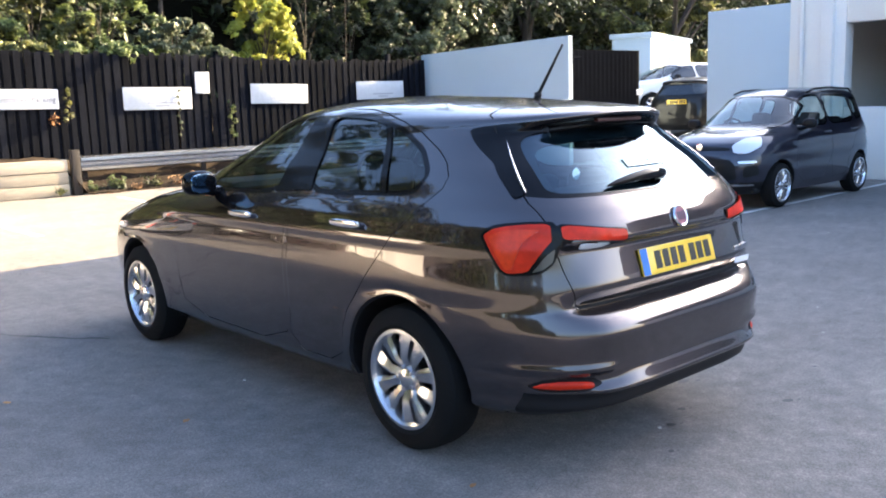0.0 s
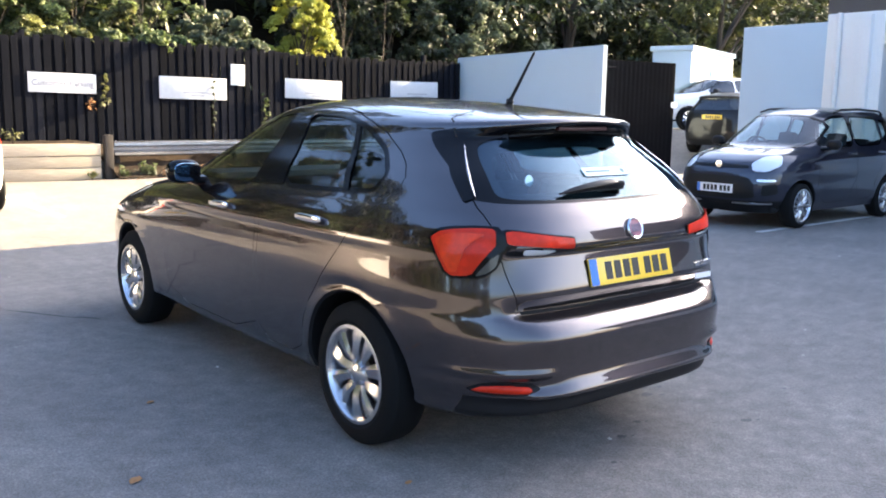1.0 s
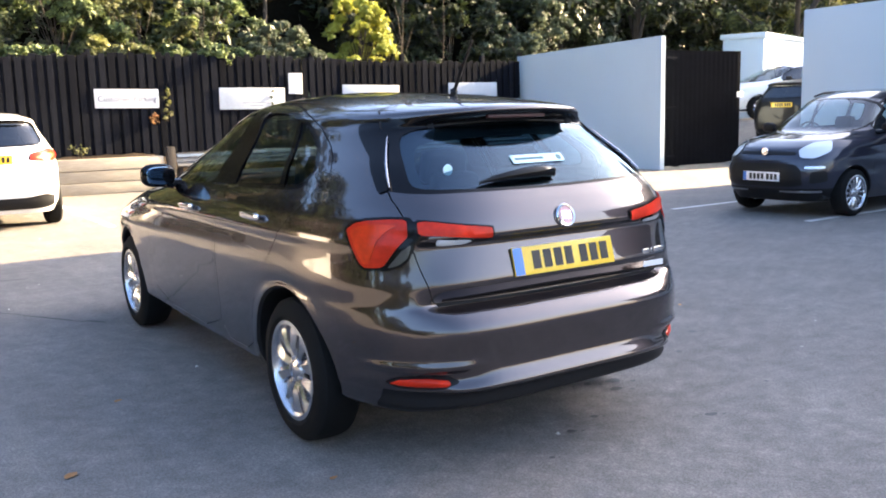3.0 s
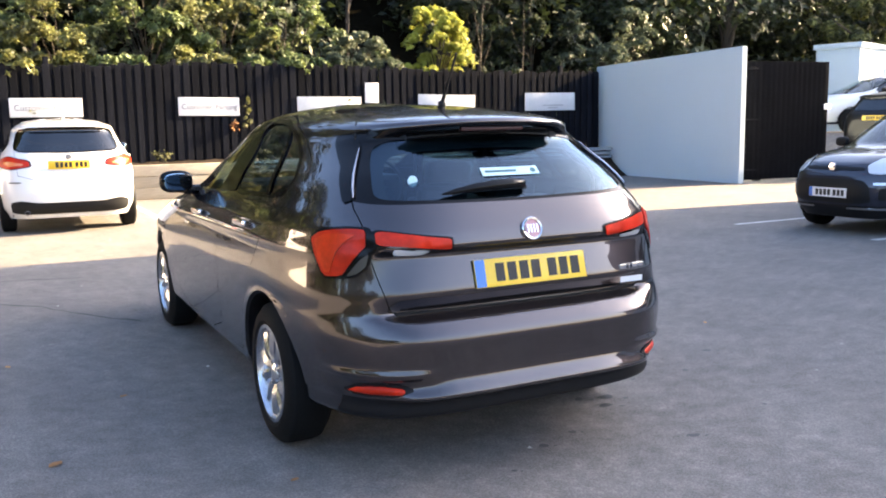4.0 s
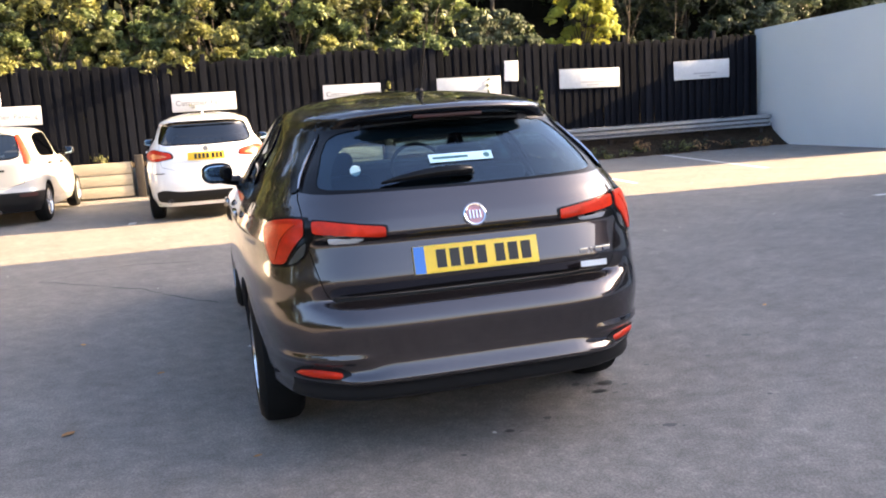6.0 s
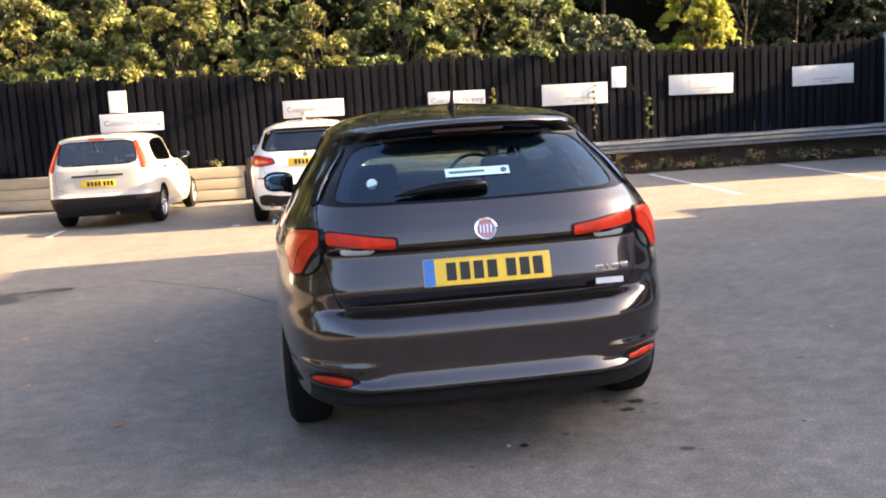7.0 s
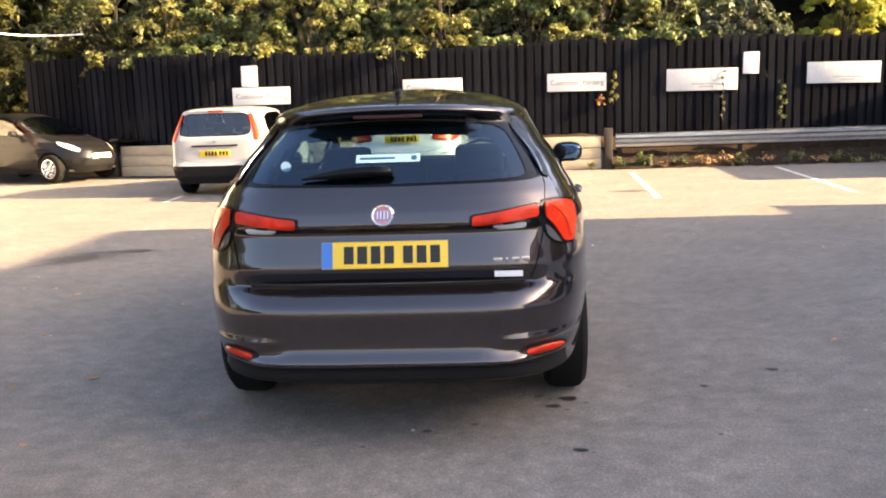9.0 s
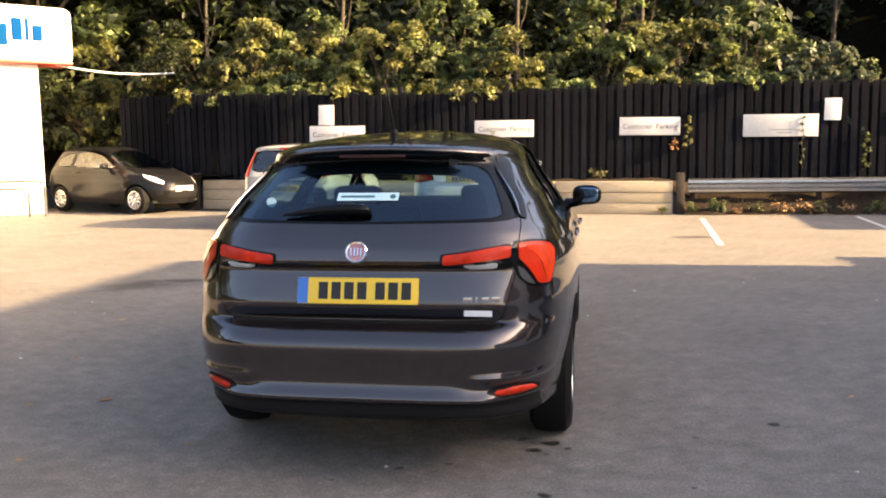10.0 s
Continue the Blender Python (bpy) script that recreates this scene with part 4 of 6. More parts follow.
for x, y, s in ((-1.73, 1.05, 0.075), (-1.88, 2.85, 0.05), (-2.5, 2.0, 0.06), (-1.35, 1.9, 0.05), (-2.9, 3.3, 0.06), (-1.6, 0.1, 0.05), (-2.1, 0.9, 0.045), (-0.9, 0.4, 0.04), (2.4, 1.6, 0.04), (-3.0, 0.6, 0.05)):
    fallen_leaf(x, y, s, random.uniform(0, 360))

# ---- fence, sleepers and rail ----
FENCE_Y = 15.80
fence = thing("fence", "tall black-stained hit-and-miss timber fence along the yard", "fence", kind="structure")
plank_front = [mesh_of("plank", boxed((w, 0.022, 1.0), bevel=0.004, segments=1), FENCE) for w in (0.105, 0.120, 0.135)]
x = -10.6
while x < 12.3:
    for row, dy in ((0, 0.0), (1, 0.045)):
        p = new("plank", random.choice(plank_front))
        top = 2.66 + 0.05 * math.sin(x * 0.5) + random.uniform(-0.045, 0.04) + (0.06 if x < -4 else 0.0)
        low = 0.62
        p.parent = fence
        p.matrix_basis = Matrix.Translation((x + row * 0.094 + random.uniform(-0.012, 0.012), FENCE_Y + dy + 0.3 * max(0, -6 - x), (top + low) / 2)) @ Matrix.Rotation(random.uniform(-0.008, 0.008), 4, "Y") @ Matrix.Diagonal((1, 1, top - low, 1))
    x += 0.188
for z in (1.0, 2.35):
    part("fence_rail", boxed((18.3, 0.05, 0.09), (3.15, FENCE_Y + 0.105, z), 0.005), FENCE, fence)
    part("fence_rail", boxed((4.8, 0.05, 0.09), (-8.3, FENCE_Y + 0.80, z), 0.005, Matrix.Rotation(-0.291, 4, "Z")), FENCE, fence)
for x in np.arange(-10.4, 12.4, 2.4):
    part("fence_post", boxed((0.10, 0.10, 2.8), (float(x), FENCE_Y + 0.20 + 0.3 * max(0, -6 - float(x)), 1.4), 0.006), FENCE, fence)

retaining = thing("sleeper_wall", "low retaining wall of pale stacked timber sleepers with dark posts", "retaining wall", kind="structure")


def wall_y(x):
    return 15.02 + (2.75 - x) * 0.062 + 0.24 * max(0, -6 - x)


for a, b in ((-9.6, -8.45), (-8.1, -6.0), (-6.0, -2.38), (-2.1, 2.68)):
    for row in range(3):
        n = max(1, round((b - a) / 2.6))
        for k in range(n):
            u, v = a + (b - a) * k / n, a + (b - a) * (k + 1) / n
            base = height(a, 15)
            p = part("sleeper", boxed((v - u - 0.012, 0.20, 0.222), bevel=0.018), SLEEPER, retaining)
            p.matrix_basis = Matrix.Translation(((u + v) / 2, wall_y((u + v) / 2) + 0.1 + random.uniform(-0.012, 0.012), base + 0.115 + 0.228 * row)) @ Matrix.Rotation(-0.062 if a > -6.5 else -0.293, 4, "Z")
for x in (-8.27, -2.24, 2.82):
    part("retaining_post", boxed((0.16, 0.16, 0.86), (x, wall_y(x) + 0.06, height(x, 15) + 0.42), 0.012), POST, retaining, "dark timber post")

bank = bmesh.new()
rows = []
for x in np.arange(-10.6, 12.61, 0.3):
    open_front = x > 2.8
    y0 = 14.85 if open_front else wall_y(x) + 0.15
    profile = [(y0, 0.0 if open_front else 0.60), (y0 + 0.25, 0.10 if open_front else 0.66), (15.45 if open_front else y0 + 0.4, 0.34 if open_front else 0.70), (15.7 if open_front else y0 + 0.6, 0.60 if open_front else 0.72), (16.2 + 0.3 * max(0, -6 - x), 0.72), (18.0, 0.9)]
    base = height(float(x), 15)
    rows.append([bank.verts.new((float(x) + random.uniform(-0.05, 0.05), y + random.uniform(-0.04, 0.04), z + base + random.uniform(-0.03, 0.04))) for y, z in profile])
for p, q in zip(rows, rows[1:]):
    for i in range(5):
        bank.faces.new((p[i], q[i], q[i + 1], p[i + 1]))
solid("soil_bank", bank, SOIL, "dark soil bank with dead leaves under the fence", "soil", "structure", smooth=60)

rail = thing("guard_rail", "galvanised steel crash barrier rail below the fence", "guard rail")
beam = bmesh.new()
section = [(0.0, -0.155), (-0.03, -0.15), (-0.085, -0.12), (-0.09, -0.072), (-0.005, -0.028), (-0.005, 0.028), (-0.09, 0.072), (-0.085, 0.12), (-0.03, 0.15), (0.0, 0.155)]
rows = [[beam.verts.new((x, 15.32 + dy, 0.565 + 0.012 * (x - 3) / 9 + dz)) for dy, dz in section] for x in (3.0, 6.1, 9.2, 12.3)]
for p, q in zip(rows, rows[1:]):
    for i in range(len(section) - 1):
        beam.faces.new((p[i], q[i], q[i + 1], p[i + 1]))
part("rail_beam", beam, GALVANISED, rail, smooth=15)
for x in (3.1, 5.6, 8.1, 10.6, 12.1):
    part("rail_post", boxed((0.10, 0.08, 0.70), (x, 15.42, 0.35), 0.008), POST, rail)

# ---- signs on the fence ----


def words(text, size, at, material, parent):
    curve = bpy.data.curves.new("lettering", "FONT")
    curve.body, curve.size, curve.extrude, curve.align_x, curve.align_y = text, size, 0.001, "CENTER", "CENTER"
    made = new("lettering_source", curve)
    bpy.context.view_layer.update()
    me = bpy.data.meshes.new_from_object(made.evaluated_get(bpy.context.evaluated_depsgraph_get()))
    bpy.data.objects.remove(made)
    me.materials.clear()
    me.materials.append(material)
    ob = new("lettering", me)
    ob.parent = parent
    ob.matrix_basis = Matrix.Translation(at) @ Matrix.Rotation(radians(90), 4, "X")
    return ob


SIGN_Y = FENCE_Y - 0.026
for x0, x1, z0, z1, readable in ((-5.26, -3.98, 1.573, 1.946, True), (-1.5, -0.21, 1.64, 2.003, True), (1.614, 2.87, 1.635, 2.01, True), (4.14, 5.63, 1.562, 2.02, False), (7.06, 8.57, 1.622, 2.062, False), (9.995, 11.49, 1.67, 2.11, False)):
    board = solid("parking_sign", boxed((x1 - x0, 0.02, z1 - z0), bevel=0.004), SIGN if readable else FADED_SIGN,
                  "white parking sign board with dark lettering on a black fence" if readable else "weathered white sign board with faded print on a fence", "sign", group="parking signs", m=pose((x0 + x1) / 2, SIGN_Y, (z0 + z1) / 2, 0, random.uniform(-1.0, 1.0), 0))
    if readable:
        words("Customer", 0.155, (-0.25, -0.0115, -0.01), GREY_INK, board)
        words("Parking", 0.155, (0.35, -0.0115, -0.01), GREY_INK, board)
    else:
        for w, z in ((0.62, -0.09), (0.30, -0.15)):
            part("print_bar", boxed((w, 0.002, 0.035), (0.08, -0.0112, z)), PALE_INK, board)
for x0, x1, z0, z1 in ((5.735, 6.063, 1.88, 2.33), (-5.038, -4.68, 1.97, 2.415)):
    solid("notice", boxed((x1 - x0, 0.012, z1 - z0), bevel=0.003), CARD, "small upright blank white notice on a black fence", "notice", m=pose((x0 + x1) / 2, SIGN_Y - 0.004, (z0 + z1) / 2, 0, 1.2, 0))

# ---- white rendered wall, gate and what stands beyond ----
wall_bm = bmesh.new()
a, b, th = Vector((12.35, 10.99)), Vector((12.50, 16.2)), 0.15
outline = [(a.x, a.y), (a.x + th, a.y), (b.x + th, b.y), (b.x, b.y)]
flat(wall_bm, outline, -0.05, 2.95)
for v in wall_bm.verts:
    if v.co.z > 1:
        v.co.z = 2.90 - 0.02 * (v.co.y - 10.9)
bmesh.ops.bevel(wall_bm, geom=list(wall_bm.edges), offset=0.012, segments=2, affect="EDGES")
solid("wall_east", wall_bm, RENDER, "tall smooth pale painted rendered wall", "wall", "structure")

gate = thing("gate", "tall black vertical-ribbed steel sheet gate standing open", "gate")
gx0, gx1, gy0, gy1 = 12.58, 15.15, 11.36, 11.10
part("gate_post", boxed((0.14, 0.14, 2.60), (13.30, 11.40, 1.31), 0.01), GATE, gate)
sheet, rows = bmesh.new(), []
n = 72
for k in range(n + 1):
    f = k / n
    off = (0.0, 0.006, 0.006, 0.0)[k % 4]
    rows.append([sheet.verts.new((gx0 + (gx1 - gx0) * f, gy0 + (gy1 - gy0) * f - off, z)) for z in (0.04, 2.62)])
for p, q in zip(rows, rows[1:]):
    sheet.faces.new((p[0], q[0], q[1], p[1]))
bmesh.ops.solidify(sheet, geom=list(sheet.faces), thickness=0.01)
part("gate_sheet", sheet, GATE, gate, "ribbed black sheet", smooth=20)
for z in (0.25, 1.35, 2.45):
    part("gate_bar", boxed((2.4, 0.05, 0.06), (13.85, 11.32, z), 0.005), GATE, gate)
part("gate_label", boxed((0.22, 0.01, 0.13), (15.07, 11.04, 1.62), 0.002), CARD, gate, "small white plate")

cabin = thing("portable_cabin", "white portable cabin with a closed door behind the yard", "cabin", pose(23.15, 16.23, 0.70, 0, 0, 17.5))
part("cabin_body", boxed((4.7, 1.3, 2.75), (0, 0, 1.38), 0.03), RENDER, cabin)
part("cabin_roof", boxed((4.84, 1.44, 0.16), (0, 0, 2.78), 0.03), RENDER, cabin)
part("cabin_door", boxed((0.85, 0.05, 1.98), (0.1, -0.67, 1.2), 0.01), RENDER, cabin, "pale cabin door")

# ---- the workshop building on the sunny side ----
shop = thing("workshop_building", "pale workshop building with a wide dark opening", "building", kind="structure")
FX = 12.0
part("building_wall", boxed((0.25, 1.62, 3.04), (FX + 0.125, 6.49, 1.50), 0.012), RENDER, shop, "pale rendered side wall")
part("building_wall", boxed((0.3, 0.98, 3.15), (FX + 0.13, 5.19, 1.57), 0.01), WHITE_WALL, shop)
part("downpipe", tube(bmesh.new(), [(FX - 0.06, 5.45, 0.0), (FX - 0.06, 5.45, 3.15)], 0.045), WHITE_WALL, shop)
part("pilaster", boxed((0.16, 0.20, 3.1), (FX - 0.05, 4.98, 1.55), 0.015), WHITE_WALL, shop)
part("building_wall", boxed((0.3, 15.0, 1.2), (FX + 0.13, -2.81, 0.6), 0.01), WHITE_WALL, shop)
part("building_wall", boxed((0.3, 15.3, 0.55), (FX + 0.131, -2.96, 2.87), 0.01), WHITE_WALL, shop)
part("building_wall", boxed((0.3, 8.3, 1.36), (FX + 0.129, -6.15, 1.9), 0.01), WHITE_WALL, shop)
part("fascia", boxed((0.5, 16.5, 3.13), (FX + 0.25, -2.55, 4.555), 0.02), FASCIA_GREY, shop, "dark grey fascia cladding")
part("building_roof", boxed((10, 16.5, 0.3), (FX + 5.2, -2.55, 5.96), 0.02), FASCIA_GREY, shop)
part("building_wall", boxed((9.6, 0.3, 5.8), (FX + 5.0, 5.53, 2.9), 0.01), WHITE_WALL, shop)
# back wall, the shade of the interior put into its colour
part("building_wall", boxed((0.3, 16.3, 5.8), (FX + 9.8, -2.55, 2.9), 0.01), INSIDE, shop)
part("building_wall", boxed((9.6, 0.3, 5.8), (FX + 5.0, -10.6, 2.9), 0.01), WHITE_WALL, shop)

# ---- the showroom in the far corner ----
corner, along = Vector((-11.29, 14.87, 0)), Vector((-0.68, -0.733, 0))
turn = math.degrees(math.atan2(along.y, along.x))
showroom = thing("showroom_building", "white-clad showroom with a rounded fascia sign and red strip", "building", Matrix.Translation(corner + Vector((0, 0, 0.05))) @ Matrix.Rotation(radians(turn), 4, "Z"), kind="structure")
part("building_wall", boxed((5, 6, 3.6), (2.5, -3.0, 1.8), 0.02), WHITE_WALL, showroom, "white cladding wall")
for z in np.arange(0.3, 3.4, 0.3):
    part("cladding_joint", boxed((5.02, 0.012, 0.012), (2.5, 0.004, float(z))), SIGN, showroom)
fascia_bm = boxed((5.9, 0.9, 1.25), (2.20, -0.22, 4.02), 0.22, segments=5)
part("fascia_sign", fascia_bm, WHITE_WALL, showroom, "white rounded fascia sign")
part("fascia_strip", boxed((5.82, 0.94, 0.07), (2.21, -0.22, 3.40), 0.02), RED_TRIM, showroom, "red strip")
for u, w, h, dz in ((0.02, 0.20, 0.34, 0.0), (0.23, 0.07, 0.48, 0.07), (0.44, 0.21, 0.48, 0.07), (0.75, 0.22, 0.46, -0.06), (1.08, 0.30, 0.34, 0.0), (1.45, 0.22, 0.34, 0.0)):
    part("sign_shape", boxed((w, 0.02, h), (u, 0.235, 4.03 + dz), 0.004), SIGN_BLUE, showroom, "plain blue sign shape")
cable_from, cable_to = corner + Vector((0.3, 0.2, 3.42)), corner + Vector((2.2, 2.2, 3.35))
solid("cable", tube(bmesh.new(), [cable_from.lerp(cable_to, k / 6) - Vector((0, 0, 0.10 * math.sin(math.pi * k / 6))) for k in range(7)], 0.02, 6), CARD, "pale cable slung from the showroom into the trees", "cable", "structure")
hoops = thing("hoop_barrier", "grey tubular steel hoop barrier on the asphalt", "barrier", Matrix.Translation(corner + Vector((0.15, -0.50, 0.05))) @ Matrix.Rotation(radians(turn), 4, "Z"))
for u0, u1, h in ((-0.05, 1.5, 0.78), (0.28, 1.2, 0.62)):
    pts = [(u0, 0.35, 0), (u0, 0.35, h - 0.15), (u0 + 0.05, 0.35, h - 0.04), (u0 + 0.16, 0.35, h), (u1 - 0.16, 0.35, h), (u1 - 0.05, 0.35, h - 0.04), (u1, 0.35, h - 0.15), (u1, 0.35, 0)]
    part("hoop", tube(bmesh.new(), pts, 0.03, 10), HOOP_GREY, hoops)


# ---- the parked cars ----
hero, hero_shell = build_car(HERO, pose(0.018, 0, 0))


def hero_details(car, shell):
    """What the tail of the brown car carries."""
    for s in (-1, 1):
        def o(points):
            return soft([(s * u, v) for u, v in points], 2, 0.14)
        shell.patch("tail_lamp_surround", o([(0.352, 0.910), (0.350, 0.935), (0.352, 0.960), (0.45, 0.971), (0.648, 1.000), (0.648, 0.894), (0.50, 0.897), (0.37, 0.909)]), REAR, BORDER, car, 0.003, "black lamp surround", 0.03)
        shell.patch("tail_lamp", o([(0.362, 0.921), (0.361, 0.938), (0.362, 0.953), (0.45, 0.964), (0.630, 0.991), (0.630, 0.939), (0.54, 0.932), (0.39, 0.921)]), REAR, RED_LENS, car, 0.009, "orange-red tail lamp on the tailgate", 0.03)
        shell.patch("reversing_lamp", o([(0.44, 0.918), (0.58, 0.925), (0.575, 0.902), (0.47, 0.901)]), REAR, CLEAR_LENS, car, 0.008, "clear reversing lamp", 0.03)
        corner = REAR_LEFT if s < 0 else REAR_RIGHT
        shell.patch("reflector_surround", soft([(-0.43, 0.392), (-0.47, 0.418), (-0.56, 0.426), (-0.66, 0.416), (-0.725, 0.388), (-0.66, 0.366), (-0.50, 0.366)], 2, 0.14), corner, TRIM, car, 0.002, "black reflector recess", 0.02)
        run = [shell.on(u, 0.393, corner, -0.004) - Vector((0, 0, dz)) for u, dz in ((-0.450, 0.012), (-0.48, 0.004), (-0.54, 0.0), (-0.60, 0.0), (-0.66, 0.003), (-0.70, 0.010))]
        part("bumper_reflector", tube(bmesh.new(), run, [0.004, 0.016, 0.020, 0.020, 0.014, 0.004], 12), RED_LENS, car, "orange-red bumper reflector")
    shell.ribbon("tailgate_gap", [(-0.55, 0.58), (-0.50, 0.68), (-0.3, 0.735), (0, 0.75), (0.3, 0.735), (0.5, 0.68), (0.55, 0.58)], TOP, 0.007, SEAM, car, 0.0012, closed=False)
    shell.ribbon("tailgate_lower_gap", [(-0.57, 0.675), (-0.3, 0.673), (0, 0.672), (0.3, 0.673), (0.57, 0.675)], REAR, 0.008, SEAM, car, 0.0012, closed=False)
    number_plate(car, Matrix.Translation((0, 0.1025, 0.806)) @ Matrix.Rotation(radians(-15), 4, "X"), PLATE_YELLOW)
    badge = part("badge", lathe([(0.0, 0.046), (0.008, 0.047), (0.012, 0.043), (0.010, 0.037)], 40), CHROME, car, "round chrome badge ring with plain bars")
    badge.matrix_basis = Matrix.Translation((0, 0.101, 0.967)) @ Matrix.Rotation(radians(-19), 4, "X") @ Matrix.Rotation(radians(-90), 4, "Z")
    part("badge_disc", lathe([(0.0, 0.04), (0.007, 0.038), (0.008, 0.0005)], 32), BADGE_RED, badge)
    for y in (-0.021, -0.007, 0.007, 0.021):
        part("badge_bar", boxed((0.003, 0.006, 0.034), (0.0095, y, 0)), CHROME, badge)
    for k, w in enumerate((0.036, 0.008, 0.030, 0.034)):
        at = shell.on(0.462 + (0.0, 0.036, 0.072, 0.112)[k], 0.772, REAR, 0.003)
        part("model_badge", boxed((w, 0.005, 0.022), at, 0.002), CHROME, car, "chrome badge piece")
    at = Vector((0.505, 0.102, 0.718))
    part("dealer_label", boxed((0.115, 0.003, 0.024), at), CARD, car, "small white label")
    part("high_brake_light", boxed((0.30, 0.02, 0.014), (0, 0.405, 1.362), 0.004), DEEP_RED, car, "red high-level brake light")
    arm = [shell.on(u, v, REAR, l) for u, v, l in ((0.035, 1.118, 0.006), (0.02, 1.122, 0.022), (-0.04, 1.124, 0.026), (-0.12, 1.122, 0.025), (-0.20, 1.118, 0.022), (-0.28, 1.112, 0.018), (-0.345, 1.106, 0.012))]
    part("rear_wiper", tube(bmesh.new(), arm, [0.010, 0.020, 0.023, 0.022, 0.018, 0.012, 0.004], 16), BORDER, car, "black rear wiper", smooth=80)
    sticker = part("window_sticker", boxed((0.27, 0.002, 0.045), (0, 0, 0)), STICKER_BLUE, car, "pale blue window sticker with plain dark print")
    sticker.matrix_basis = Matrix.Translation(shell.on(0.01, 1.188, REAR, 0.001)) @ Matrix.Rotation(radians(-46), 4, "X")
    part("print_bar", boxed((0.15, 0.001, 0.012), (-0.045, -0.0016, 0)), TEAL, sticker)
    part("print_dot", lathe([(-0.0005, 0.014), (0.001, 0.013), (0.0015, 0.0005)], 16), TEAL, sticker).matrix_basis = Matrix.Translation((0.11, -0.0012, 0)) @ Matrix.Rotation(radians(-90), 4, "Z")
    disc = part("window_disc", lathe([(0.0, 0.022), (0.002, 0.021), (0.002, 0.0005)], 18), STICKER_BLUE, car, "small round sticker")
    disc.matrix_basis = Matrix.Translation(shell.on(-0.43, 1.165, REAR, 0.0)) @ Matrix.Rotation(radians(-90), 4, "Z")
    edge = soft(HERO["rear_glass"], 2)
    clear = soft([(-0.545, 1.112), (-0.525, 1.20), (-0.47, 1.275), (-0.38, 1.298), (0, 1.312), (0.38, 1.298), (0.47, 1.275), (0.525, 1.20), (0.545, 1.112), (0.45, 1.098), (0, 1.092), (-0.45, 1.098)], 2)
    shell.patch("tailgate_lining", grown(edge, 0.03), REAR, SEAT, car, -0.035, "black lining round the rear window", 0.05, 0, hole=clear)
    top = shell.tree.ray_cast(Vector((0.0, 0.87, 3)), Vector((0, 0, -1)))[0]
    aerial = part("aerial", tube(bmesh.new(), [top - Vector((0, 0, 0.01)), top + Vector((0, -0.01, 0.02)), top + Vector((0, -0.02, 0.03))], [0.028, 0.02, 0.008], 12), TRIM, car, "short black roof aerial")
    part("aerial_rod", tube(bmesh.new(), [top + Vector((0, -0.015, 0.025)), top + Vector((0, -0.16, 0.235))], [0.009, 0.005], 8), TRIM, aerial)
    for s, view in ((-1, REAR_LEFT), (1, REAR_RIGHT)):
        shell.patch("spoiler_winglet", soft([(-0.772, 1.315), (-0.752, 1.20), (-0.708, 1.098), (-0.752, 1.082), (-0.812, 1.175), (-0.843, 1.27), (-0.85, 1.33)], 2, 0.14), view, BORDER, car, 0.006, "black window-side trim", 0.03)
        # added chrome strip that imitates the sky's reflection on the glossy trim edge
        edge = [shell.on(u, v, view, 0.012) for u, v in ((-0.768, 1.285), (-0.757, 1.235), (-0.742, 1.185), (-0.725, 1.14), (-0.706, 1.10))]
        part("edge_glint", tube(bmesh.new(), edge, [0.002, 0.004, 0.006, 0.006, 0.003], 8), DARK_CHROME, car, "chrome strip in place of a glint on the window-side trim")


hero_details(hero, hero_shell)

